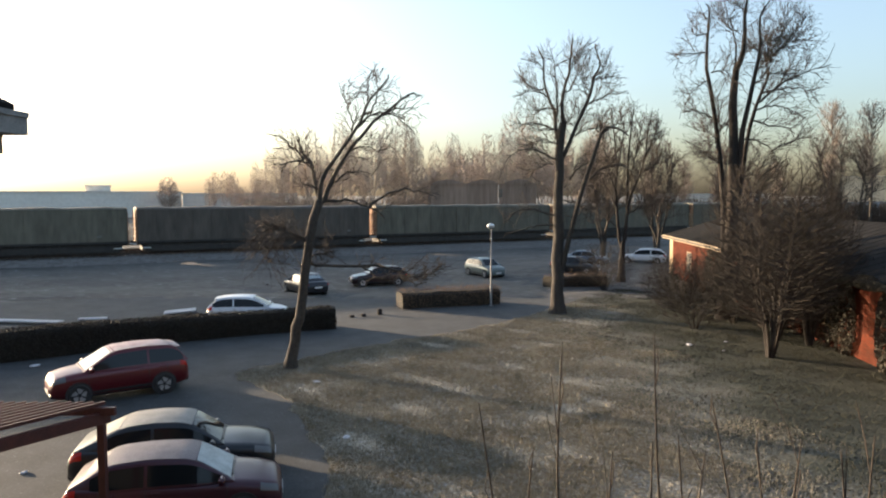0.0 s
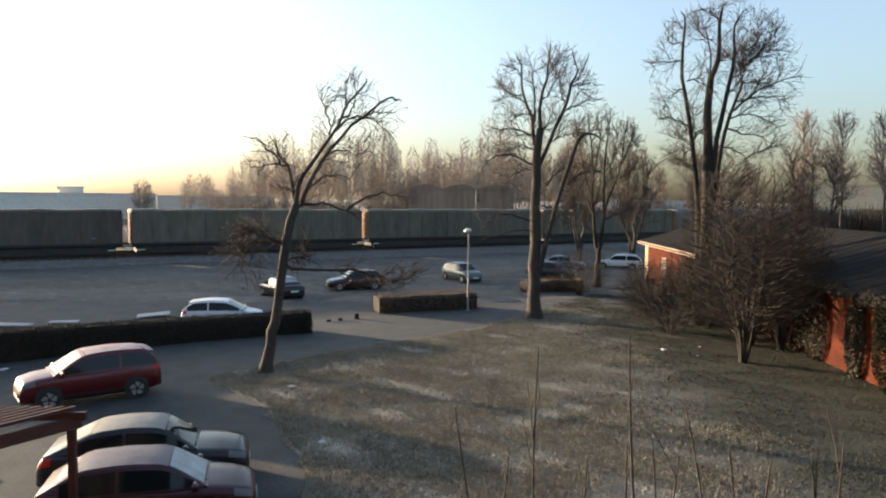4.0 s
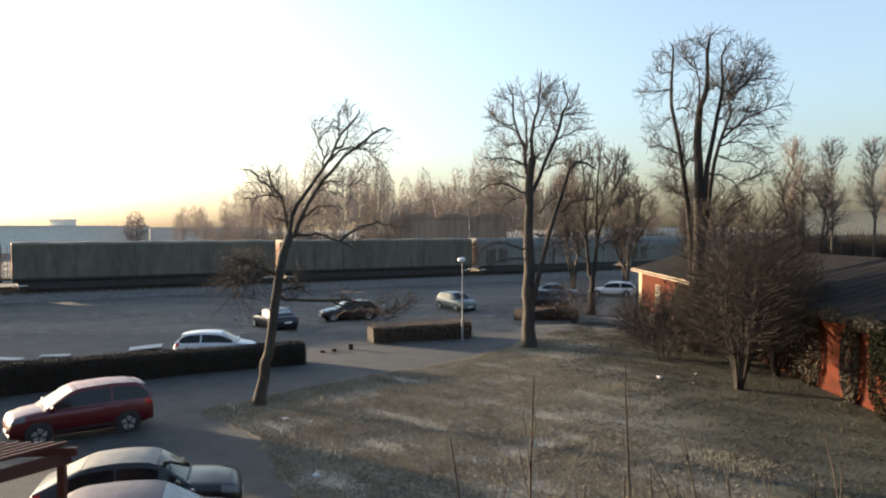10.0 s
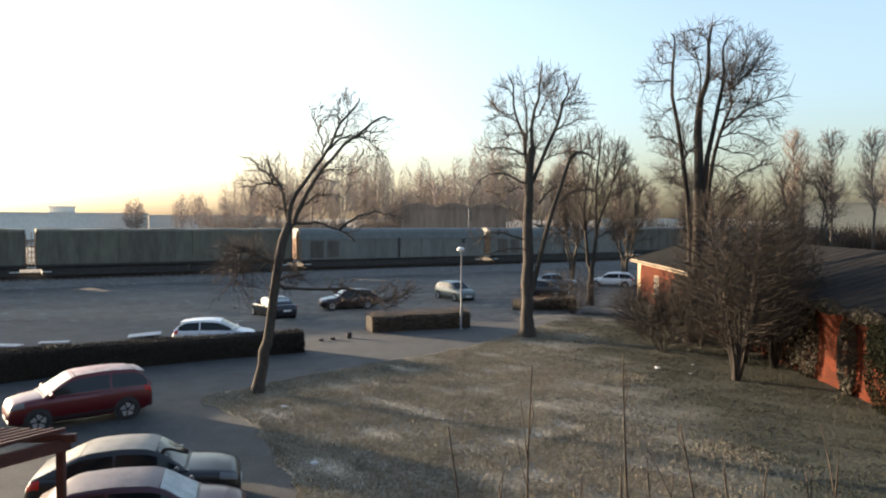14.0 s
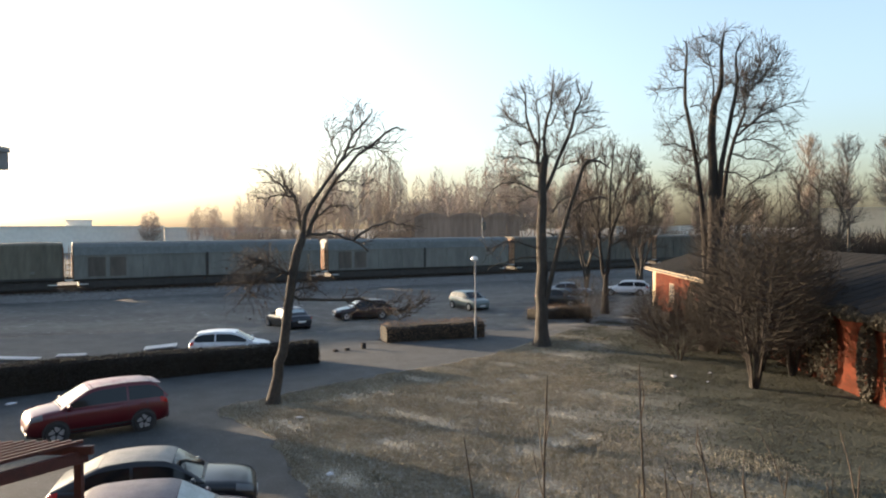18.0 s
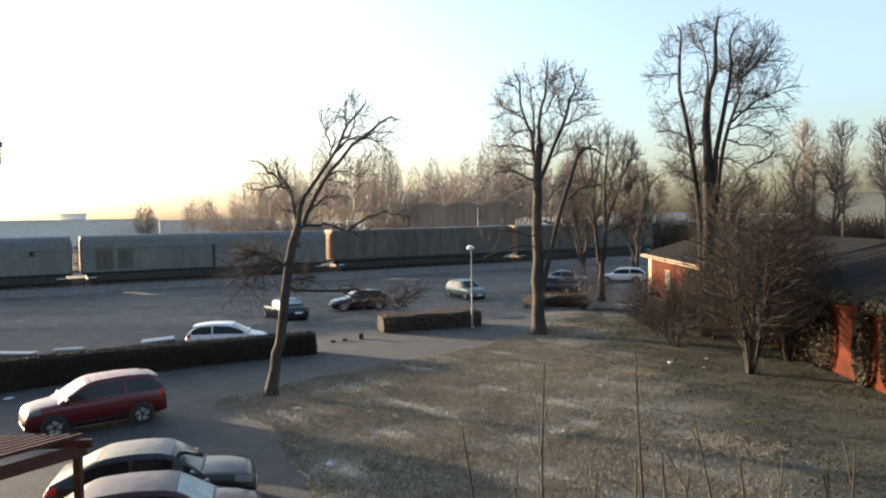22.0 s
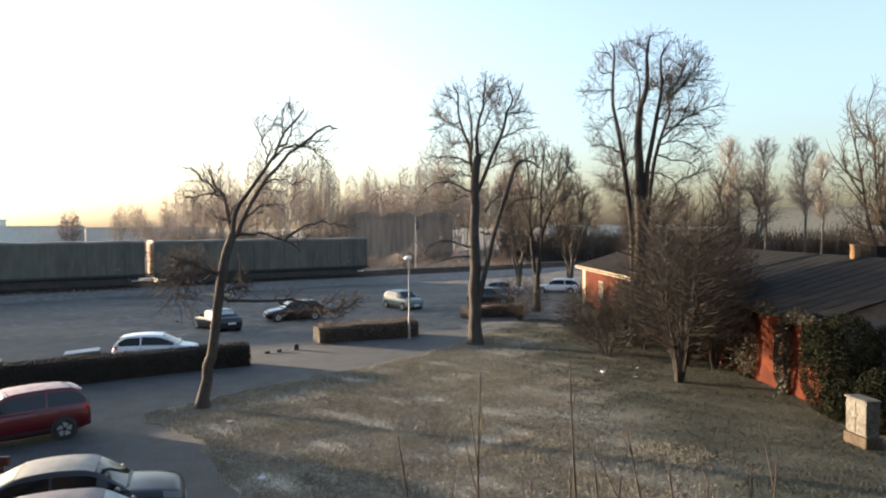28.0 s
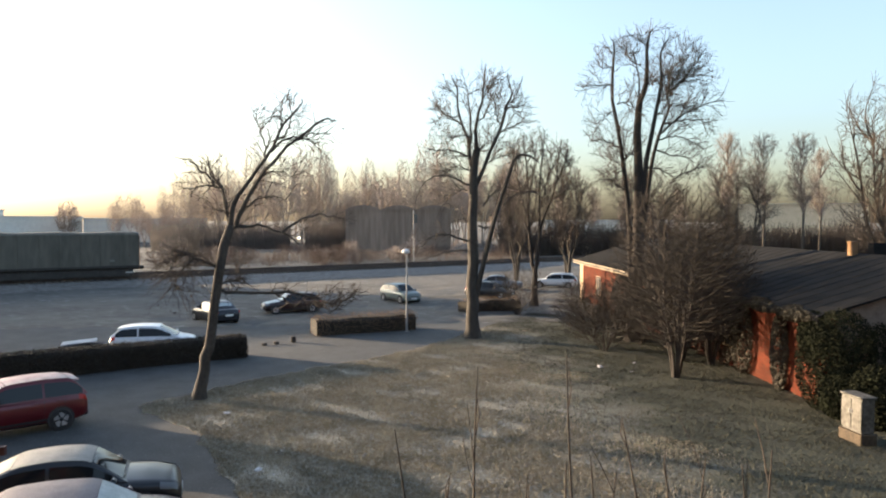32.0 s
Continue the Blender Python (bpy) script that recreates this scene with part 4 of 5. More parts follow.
def car(name, label, colour, m, L=4.2, W=1.74, H=1.48, belt=0.92, hood=0.80, cowl=0.27, roof_f=0.42, roof_r=0.80, rear=0.95, deck=0.95, ride=0.20, wheel_r=0.31, roof_mat=None, screen=None, hood_mat=None, trim_low=False, rear_pane=None, spoiler=None):
    """A car along x (front towards +x), its middle at the origin; the fractions run from front to rear."""
    c = thing(name, label, "car", m, "parked cars")
    X = lambda f: L * (0.5 - f)
    hw = W / 2
    tops = [(0.0, 0.60), (0.02, hood - 0.10), (0.12, hood), (cowl, belt - 0.03), (0.5, belt), (0.78, belt + 0.03), (min(rear, 0.93), deck), (0.97, deck - 0.03), (0.99, deck - 0.14), (1.0, deck - 0.25)]
    wide = [(0.0, 0.72), (0.015, 0.84), (0.06, 0.94), (0.16, 0.99), (0.5, 1.0), (0.85, 0.99), (0.95, 0.95), (0.985, 0.88), (1.0, 0.78)]
    lows = [(0.0, 0.32), (0.03, ride + 0.02), (0.1, ride), (0.9, ride), (0.97, ride + 0.06), (1.0, 0.34)]

    def half_ring(f):
        zt, w, zl = eased(f, tops, 0.012), hw * eased(f, wide, 0.012), eased(f, lows, 0.01)
        zm = zl + (zt - zl) * 0.52
        return [(0, zl), (w * 0.86, zl), (w * 0.965, zl + 0.08), (w, zm), (w * 0.985, zm + (zt - zm) * 0.45), (w * 0.955, zt - 0.075), (w * 0.89, zt - 0.02), (w * 0.66, zt + 0.012), (0, zt + 0.03)]

    def skin(f, k, s):
        """The point of the body at f, at the place k round its half ring (0 under, 8 on top)."""
        r = half_ring(f)
        i = min(int(k), 7)
        a, b = r[i], r[i + 1]
        return Vector((X(f), s * (a[0] + (b[0] - a[0]) * (k - i)), a[1] + (b[1] - a[1]) * (k - i)))

    fr = [0.0, 0.006, 0.015, 0.03, 0.05, 0.08, 0.12, 0.17, 0.22, 0.27, 0.32, 0.4, 0.5, 0.6, 0.7, 0.78, 0.84, 0.88, 0.91, 0.94, 0.96, 0.975, 0.988, 0.995, 1.0]
    vs, fs = [], []
    for f in fr:
        half = half_ring(f)
        vs += [(X(f), y, z) for y, z in half + [(-y, z) for y, z in reversed(half[1:-1])]]
    n = 16
    for i in range(len(fr) - 1):
        fs += [(i * n + k, i * n + (k + 1) % n, (i + 1) * n + (k + 1) % n, (i + 1) * n + k) for k in range(n)]
    fs += [tuple(range(n - 1, -1, -1)), tuple(range((len(fr) - 1) * n, len(fr) * n))]
    part("body", (vs, fs), colour, c, smooth=True)

    def plate(nm, point, us, ks, mat, label="", lift=0.006):
        """A thin shell laid on a surface: point(u, k)."""
        g = [[point(u, k) for k in ks] for u in us]
        mid = Vector((0, 0, 0.55))
        top, k = [], len(ks)
        for a in range(len(us)):
            for b in range(k):
                e1 = g[min(a + 1, len(us) - 1)][b] - g[max(a - 1, 0)][b]
                e2 = g[a][min(b + 1, k - 1)] - g[a][max(b - 1, 0)]
                nr = e1.cross(e2)
                nr = nr.normalized() if nr.length > 1e-9 else Vector((0, 0, 1))
                p = g[a][b]
                if nr.dot(Vector((p.x * 0.3, p.y, p.z - 0.55))) < 0:
                    nr = -nr
                top.append(p + nr * lift)
        part(nm, (top, [(a * k + b, a * k + b + 1, (a + 1) * k + b + 1, (a + 1) * k + b) for a in range(len(us) - 1) for b in range(k - 1)]), mat, c, label, smooth=True)

    # cabin
    b0 = belt - 0.03
    wb, wt = hw * 0.935, hw * 0.73
    arch = [(cowl, b0), (roof_f, H - 0.045), ((roof_f + roof_r) / 2, H), (roof_r, H - 0.055), (rear, deck - 0.02)]
    taper = [(cowl, 0.90), (roof_f, 1.0), (roof_r, 1.0), (rear, 0.90)]

    def shell(f, k, s):
        """The cabin at f, at the place k: 0 at the belt, 1 at the gutter, 3 on the roof's middle line."""
        edge = min(f - cowl, rear - f)
        zt = max(b0, eased(f, arch, min(0.045, max(edge, 0.0))))
        up = (zt - b0) / (H - b0)
        w0 = wb * eased(f, taper, 0.02)
        w1 = w0 + (wt - wb) * up
        ring = [(w0, b0), (w0 + (w1 - w0) * 0.92, b0 + (zt - b0) * 0.90), (w1 * 0.93, zt - 0.005), (0, zt + 0.03 * (0.4 + 0.6 * up))]
        i = min(int(k), 2)
        a, b = ring[i], ring[i + 1]
        return Vector((X(f), s * (a[0] + (b[0] - a[0]) * (k - i)), a[1] + (b[1] - a[1]) * (k - i)))

    def over(f, k):
        """Across the whole cabin: k from -3 (one belt) over 0 (the middle) to 3."""
        return shell(f, 3 - abs(k), 1 if k >= 0 else -1)

    fc = list(np.linspace(cowl, rear, 25))
    ks = [-3, -2, -1, -0.5, 0, 0.5, 1, 2, 3]
    vs = [over(f, k) for f in fc for k in ks]
    fs = [(i * 9 + k, i * 9 + k + 1, (i + 1) * 9 + k + 1, (i + 1) * 9 + k) for i in range(24) for k in range(8)]
    part("cabin", (vs, fs), colour, c, smooth=True)
    rim_f, rim_r = roof_f - 0.01, roof_r + 0.015
    plate("roof", over, list(np.linspace(rim_f, rim_r, 10)), [-1, -0.6, 0, 0.6, 1], roof_mat or colour, "frosted roof" if roof_mat else "")
    plate("windscreen", over, list(np.linspace(cowl + 0.02, roof_f - 0.015, 6)), [-0.94, -0.5, 0, 0.5, 0.94], screen or M["pane"], "frosted windscreen" if screen else "", 0.008)
    plate("rear_window", over, list(np.linspace(roof_r + 0.02, rear - 0.03 - 0.25 * (rear - roof_r), 5)), [-0.88, -0.4, 0, 0.4, 0.88], rear_pane or screen or M["pane"], "frosted rear window" if (rear_pane or screen) not in (None, M["pane"]) else "", 0.008)
    mid = (roof_f + roof_r) / 2 + 0.02
    tail_w = min(rear - 0.035, roof_r + 0.07)
    for s in (1, -1):
        side = lambda f, k: shell(f, k, s)
        plate("side_window", side, list(np.linspace(cowl + 0.055, mid - 0.008, 8)), [0.10, 0.5, 0.90], M["pane"], "", 0.008)
        plate("side_window", side, list(np.linspace(mid + 0.008, tail_w, 8)), [0.10, 0.5, 0.90], M["pane"], "", 0.008)
        for f in (cowl + 0.035, mid, min(roof_r + 0.04, 0.83)):
            plate("door_seam", lambda u, k: skin(u, k, s), [f - 0.0014, f + 0.0014], [2.2, 3, 4, 5, 6], M["trim"], "", 0.003)
        for f in (mid - 0.045, min(roof_r + 0.0, 0.79)):
            q = skin(f, 4.6, s)
            part("door_handle", box(q.x - 0.085, q.x + 0.085, q.y - 0.02, q.y + 0.02, q.z - 0.018, q.z + 0.018, 0.008), colour, c)
        q = shell(cowl + 0.06, 0.05, s)
        mir = box(q.x - 0.06, q.x + 0.07, min(q.y - s * 0.04, q.y + s * 0.2), max(q.y - s * 0.04, q.y + s * 0.2), q.z + 0.0, q.z + 0.14, 0.045)
        part("mirror", mir, colour, c)
        plate("headlight", lambda u, k: skin(u, k, s), [0.016, 0.03, 0.05, 0.075, 0.10], [4.3, 5, 5.6, 6.2], M["head"], "clear headlight", 0.012)
        plate("tail_light", lambda u, k: skin(u, k, s), [0.93, 0.95, 0.97, 0.988], [4.1, 4.8, 5.4, 6.0], M["tail"], "red tail light", 0.012)
        plate("sill", lambda u, k: skin(u, k, s), [0.25, 0.5, 0.74], [1.0, 1.6, 2.1, 2.3], M["trim"], "", 0.008)
        for f in (0.185, 0.80):
            # Flat black disc in place of the shaded hollow round the wheel.
            arch_b = disc(wheel_r + 0.06, 0.06, 28)
            bmesh.ops.translate(arch_b, verts=arch_b.verts, vec=(X(f), s * (hw * 0.99 - 0.022), wheel_r + 0.015))
            part("wheel_arch", arch_b, M["trim"], c)
            tyre = disc(wheel_r, 0.2, 24)
            bmesh.ops.bevel(tyre, geom=[e for e in tyre.edges if abs(e.verts[0].co.y - e.verts[1].co.y) < 1e-4], offset=0.03, segments=1, affect="EDGES")
            bmesh.ops.translate(tyre, verts=tyre.verts, vec=(X(f), s * (hw - 0.075), wheel_r))
            wheel = part("wheel", tyre, M["tyre"], c)
            rim = bmesh.new()
            vv = [rim.verts.new((X(f) + wheel_r * 0.68 * math.cos(a) * r, s * (hw + 0.032), wheel_r + wheel_r * 0.68 * math.sin(a) * r)) for a, r in [(2 * math.pi * i / 20, 1.0 if i % 4 < 2 else 0.86) for i in range(20)]]
            hub = rim.verts.new((X(f), s * (hw + 0.022), wheel_r))
            for i in range(20):
                if i % 4 != 3:
                    rim.faces.new((vv[i], vv[(i + 1) % 20], hub))
            part("rim", rim, M["rim"], wheel, "light alloy rim")
    front = lambda u, k: skin(0.004 + 0.012 * abs(k) ** 2, u, 1 if k >= 0 else -1)
    plate("grille", front, [4.2, 4.8, 5.3], [-0.62, -0.3, 0, 0.3, 0.62], M["trim"], "", 0.02)
    part("front_bumper", box(X(0.035), X(0.0) + 0.02, -hw * 0.74, hw * 0.74, 0.27, 0.42, 0.05), M["trim"] if trim_low else colour, c)
    part("rear_bumper", box(X(1.0) - 0.02, X(0.96), -hw * 0.80, hw * 0.80, 0.30, 0.52, 0.05), M["trim"] if trim_low else colour, c)
    part("number_plate", box(X(0.0) + 0.02, X(0.0) + 0.035, -0.26, 0.26, 0.36, 0.47), M["plate"], c, "blank pale plate")
    part("number_plate", box(X(1.0) - 0.04, X(1.0) - 0.02, -0.26, 0.26, 0.56, 0.67), M["plate"], c, "blank pale plate")
    part("wiper", boxes([(X(cowl + 0.012) - 0.02, X(cowl + 0.012) + 0.02, -0.5, 0.3, belt + 0.03, belt + 0.05)]), M["trim"], c)
    if spoiler:
        row = [over(roof_r - 0.008, k) + Vector((0, 0, 0.012)) for k in (-1, -0.5, 0, 0.5, 1)]
        vs = row + [q + Vector((-0.22, 0, -0.035)) for q in row]
        vs += [q - Vector((0, 0, 0.045)) for q in vs]
        fs = [(a, a + 1, a + 6, a + 5) for a in range(4)] + [(a + 10, a + 15, a + 16, a + 11) for a in range(4)] + [(a + 5, a + 6, a + 16, a + 15) for a in range(4)] + [(0, 5, 15, 10), (4, 14, 19, 9)]
        part("spoiler", (vs, fs), spoiler, c)
    if hood_mat:
        plate("bonnet", lambda u, k: skin(u, 8 - abs(k), 1 if k >= 0 else -1), [0.05, 0.09, 0.14, 0.19, cowl - 0.015], [-1.6, -1, 0, 1, 1.6], hood_mat, "rimed bonnet", 0.006)
    return c


def heading(x0, y0, x1, y1):
    """The pose of a car whose tail is at the first and nose at the second place."""
    return pose((x0 + x1) / 2, (y0 + y1) / 2, 0.0, 0, 0, math.degrees(math.atan2(y1 - y0, x1 - x0)))


RED = paint("red_paint", (0.10, 0.008, 0.012))
BLACK = paint("black_paint", (0.012, 0.014, 0.016))
PLUM = paint("plum_paint", (0.048, 0.010, 0.019))
WHITE = paint("white_paint", (0.62, 0.64, 0.66))
SILVER = paint("silver_paint", (0.13, 0.165, 0.158))
NAVY = paint("dark_blue_paint", (0.008, 0.010, 0.015))
MAROON = paint("dark_maroon_paint", (0.025, 0.010, 0.010))
F_RED = surf("frosted_red_roof", (0.26, 0.15, 0.145), (0.46, 0.36, 0.35), 3, 0.5, 0.1, 30, frost=0.2)
F_BLACK = surf("frosted_black_roof", (0.13, 0.125, 0.11), (0.28, 0.265, 0.235), 2, 0.55, 0.1, 30)
F_PLUM = surf("frosted_plum_roof", (0.06, 0.044, 0.05), (0.15, 0.125, 0.135), 2, 0.5, 0.1, 30)
car("crossover_car", "dark red crossover hatchback with a frosted windscreen on the asphalt", RED, heading(-9.25, 25.75, -12.7, 23.3), L=4.25, W=1.78, H=1.64, belt=1.05, hood=0.98, cowl=0.22, roof_f=0.44, roof_r=0.90, rear=0.995, deck=1.10, ride=0.24, wheel_r=0.34, roof_mat=F_RED, screen=M["frost_pane"], rear_pane=M["pane"], trim_low=True, spoiler=F_RED)
car("saloon_car", "black hatchback saloon with a frosted pale roof", BLACK, heading(-8.5, 16.75, -4.2, 17.75), L=4.5, W=1.78, H=1.49, belt=0.94, hood=0.86, cowl=0.25, roof_f=0.42, roof_r=0.74, rear=0.97, deck=0.99, roof_mat=F_BLACK, rear_pane=F_BLACK)
car("hatchback_car", "plum red hatchback with a frosted roof", PLUM, heading(-7.6, 14.6, -3.5, 15.55), L=4.2, W=1.76, H=1.43, belt=0.92, hood=0.84, cowl=0.22, roof_f=0.41, roof_r=0.80, rear=0.97, deck=0.99, roof_mat=F_PLUM, screen=M["frost_pane"], rear_pane=F_PLUM)
car("hatchback_car", "white hatchback parked behind the hedge", WHITE, heading(-12.1, 37.9, -8.15, 38.3), L=3.95, H=1.50, belt=0.98, hood=0.90, cowl=0.20, roof_f=0.43, roof_r=0.86, rear=0.985, deck=1.05, spoiler=WHITE)
car("saloon_car", "dark blue car with frosted front and rear windows", NAVY, heading(-8.2, 48.2, -10.6, 51.7), L=4.3, H=1.42, roof_r=0.74, rear=0.90, deck=0.97, screen=M["frost_pane"])
car("estate_car", "dark maroon estate car with a frosted windscreen and bonnet", MAROON, heading(-2.9, 55.2, -6.7, 54.0), L=4.3, H=1.44, roof_r=0.85, rear=0.97, deck=0.98, screen=M["frost_pane"], hood_mat=M["frost_pane"])
car("hatchback_car", "silver-green hatchback in the car park", SILVER, heading(2.45, 62.4, 4.45, 59.0), L=4.0, H=1.5, belt=0.97, hood=0.90, cowl=0.2, roof_f=0.42, roof_r=0.86, rear=0.98, deck=1.02)
car("saloon_car", "dark car beside the lawn tree", NAVY, heading(10.0, 64.0, 12.8, 62.3), L=4.2, H=1.42, roof_r=0.74, rear=0.90, deck=0.97)
car("estate_car", "pale frosted estate car at the end of the car park", WHITE, heading(21.7, 71.2, 17.4, 72.6), L=4.5, H=1.5, roof_r=0.88, rear=0.985, deck=1.0)
car("saloon_car", "blue-grey car farther along the car park", paint("blue_grey_paint", (0.12, 0.15, 0.19)), heading(12.0, 71.0, 15.6, 70.0), L=4.2, H=1.42, roof_r=0.74, rear=0.90, deck=0.97)


# ---- hedges ----
def hedge(name, label, line, height, width, seed, leaf, core, density=260, gap=0.0, rise=0.0):
    rng = np.random.default_rng(seed)
    h = thing(name, label, "hedge", None, "hedges")
    n = len(line) - 1
    vs, fs, ring = [], [], []
    pts = smooth_path([Vector((x, y, 0)) for x, y in line], 8)
    tall = [height + rise * max(0.0, 1 - 1.25 * i / (len(pts) - 1)) for i in range(len(pts))]
    prof = [(-0.5, 0), (-0.5, 0.8), (-0.38, 0.97), (0.38, 0.97), (0.5, 0.8), (0.5, 0)]
    for i, p in enumerate(pts):
        d = (pts[min(i + 1, len(pts) - 1)] - pts[max(i - 1, 0)]).normalized()
        s = Vector((-d.y, d.x, 0))
        for a, b in prof:
            wob = 1 + 0.10 * noise.noise(Vector((p.x, p.y, a * 3 + b * 2)) * 0.8)
            vs.append(p + s * a * width * wob * 0.92 + Vector((0, 0, b * tall[i] * wob * 0.95 - (0.05 if b == 0 else 0))))
    k = len(prof)
    for i in range(len(pts) - 1):
        fs += [(i * k + j, i * k + j + 1, (i + 1) * k + j + 1, (i + 1) * k + j) for j in range(k - 1)]
    fs += [tuple(range(k)), tuple(range(len(vs) - 1, len(vs) - k - 1, -1))]
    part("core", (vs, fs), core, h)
    lv, lf = [], []
    total = sum((b - a).length for a, b in zip(pts, pts[1:]))
    for _ in range(int(total * density)):
        i = rng.integers(0, len(pts) - 1)
        t = rng.uniform()
        p = pts[i].lerp(pts[i + 1], t)
        d = (pts[i + 1] - pts[i]).normalized()
        s = Vector((-d.y, d.x, 0))
        j = rng.choice([0, 1, 2, 3, 4], p=[0.28, 0.1, 0.24, 0.1, 0.28])
        u = rng.uniform()
        a = prof[j][0] + (prof[j + 1][0] - prof[j][0]) * u
        b = prof[j][1] + (prof[j + 1][1] - prof[j][1]) * u
        c = p + s * a * width + Vector((0, 0, b * (tall[i] + (tall[i + 1] - tall[i]) * t))) + Vector(rng.normal(0, 0.04 + gap, 3))
        c.z = max(c.z, 0.03)
        e1 = Vector(rng.normal(0, 1, 3)).normalized() * rng.uniform(0.015, 0.04)
        e2 = Vector(rng.normal(0, 1, 3)).normalized() * rng.uniform(0.012, 0.035)
        o = len(lv)
        lv += [c - e1, c + e2, c + e1, c - e2]
        lf.append((o, o + 1, o + 2, o + 3))
    part("foliage", (lv, lf), leaf, h)["kind"] = "stuff"
    return h


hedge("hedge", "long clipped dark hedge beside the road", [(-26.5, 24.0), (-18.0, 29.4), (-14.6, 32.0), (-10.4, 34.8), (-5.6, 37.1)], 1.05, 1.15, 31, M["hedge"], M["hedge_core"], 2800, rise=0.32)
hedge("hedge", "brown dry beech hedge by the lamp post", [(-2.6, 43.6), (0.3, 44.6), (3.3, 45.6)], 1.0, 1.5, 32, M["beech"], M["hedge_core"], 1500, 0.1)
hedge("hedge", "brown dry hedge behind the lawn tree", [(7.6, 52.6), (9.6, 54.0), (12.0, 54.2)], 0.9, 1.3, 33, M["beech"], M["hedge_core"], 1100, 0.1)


# ---- street lamp ----
def street_lamp():
    lamp = thing("street_lamp", "thin grey lamp post with a white bowl head", "street lamp", pose(2.9, 44.16, 0))
    t = Tubes()
    t.add([(0, 0, -0.05), (0, 0, 1.2), (0, 0, 1.25), (0, 0, 4.75)], [0.075, 0.07, 0.05, 0.04], 10)
    part("pole", t.data(), M["metal_grey"], lamp, smooth=True)
    bm = bmesh.new()
    bmesh.ops.create_uvsphere(bm, u_segments=14, v_segments=8, radius=0.24)
    for v in bm.verts:
        v.co.z = v.co.z * (0.75 if v.co.z > 0 else 0.45)
        v.co += Vector((-0.05, 0, 4.82))
    part("head", bm, M["lamp_white"], lamp, "white plastic bowl head", smooth=True)
    part("base_plate", box(-0.13, 0.13, -0.13, 0.13, -0.02, 0.04, 0.01), M["metal_grey"], lamp)


street_lamp()


# ---- brick building ----
def building():
    # wall runs along y, facing the lawn to the west
    b = thing("brick_building", "long single-storey brick building with ivy and a dark roof", "building")
    x0, x1, y0, y1, hz = 17.2, 29.0, 24.5, 61.4, 3.3
    ridge = (23.0, 5.15)
    part("wall", boxes([(x1 - 0.35, x1, y0, y1, -0.1, hz), (x0 + 0.35, x1 - 0.35, y1 - 0.35, y1, -0.1, hz), (x0 + 0.35, x1 - 0.35, y0, y0 + 0.35, -0.1, hz)]), M["mortar"], b)
    part("front_wall", boxes([(x0, x0 + 0.35, y0, y1, -0.1, hz)]), M["brickwork"], b, "worn red brick front")
    for y in (y0 + 0.02, y1 - 0.32):
        part("gable", ([(x0, y, hz), (x1, y, hz), (ridge[0], y, ridge[1] - 0.1), (x0, y + 0.3, hz), (x1, y + 0.3, hz), (ridge[0], y + 0.3, ridge[1] - 0.1)], [(0, 1, 2), (5, 4, 3), (0, 2, 5, 3), (1, 4, 5, 2)]), M["mortar"], b)
    # roof slopes with sheet ribs
    for side, xe in ((-1, x0 - 0.55), (1, x1 + 0.55)):
        ez = hz - 0.02
        q = [(xe, y0 - 0.4, ez), (ridge[0], y0 - 0.4, ridge[1]), (ridge[0], y1 + 0.4, ridge[1]), (xe, y1 + 0.4, ez)]
        up = [(x, y, z + 0.09) for x, y, z in q]
        f = [(0, 1, 2, 3), (7, 6, 5, 4), (0, 4, 5, 1), (1, 5, 6, 2), (2, 6, 7, 3), (3, 7, 4, 0)]
        roof = part("roof", (q + up, f), M["tile"], b, "dark frosted roof sheets")
        if side < 0:
            for y in np.arange(y0 - 0.2, y1 + 0.4, 0.9):
                part("batten", ([(xe, y - 0.03, ez + 0.085), (ridge[0], y - 0.03, ridge[1] + 0.085), (ridge[0], y + 0.03, ridge[1] + 0.085), (xe, y + 0.03, ez + 0.085), (xe, y, ez + 0.105), (ridge[0], y, ridge[1] + 0.105)], [(0, 4, 5, 1), (3, 2, 5, 4)]), M["tile"], roof)
    part("eave_board", boxes([(x0 - 0.6, x0 - 0.545, 46.0, y1 + 0.4, hz - 0.17, hz + 0.08)]), M["eave"], b, "pale weathered eave board")
    # The near length gets a dark colour; ivy hides the board there.
    part("eave_board", boxes([(x0 - 0.6, x0 - 0.545, y0 - 0.4, 45.99, hz - 0.17, hz + 0.08)]), M["underframe"], b, "dark near length of the eave board")
    part("gutter", boxes([(x0 - 0.72, x0 - 0.605, y0 - 0.4, y1 + 0.4, hz - 0.08, hz + 0.02)]), M["underframe"], b)
    part("corner_pier", boxes([(x0 - 0.04, x0 + 0.5, y1 - 0.9, y1 + 0.04, 0, hz - 0.02)]), M["render"], b, "pale rendered corner")
    # doors and windows, sunk between piers
    for y in (32.2, 37.2, 44.5, 50.5, 55.5):
        win = part("window", boxes([(x0 - 0.035, x0 + 0.02, y - 0.55, y + 0.55, 1.0, 2.35)]), M["dark"], b, "dark window")
        part("window_frame", boxes([(x0 - 0.06, x0 - 0.03, y - 0.6, y - 0.53, 0.98, 2.4), (x0 - 0.06, x0 - 0.03, y + 0.53, y + 0.6, 0.98, 2.4), (x0 - 0.06, x0 - 0.03, y - 0.53, y + 0.53, 2.33, 2.4), (x0 - 0.06, x0 - 0.03, y - 0.03, y + 0.03, 1.0, 2.33)]), M["eave"], win, "pale frame")
        part("window_sill", boxes([(x0 - 0.14, x0 - 0.0, y - 0.66, y + 0.66, 0.9, 0.98)]), M["render"], win)
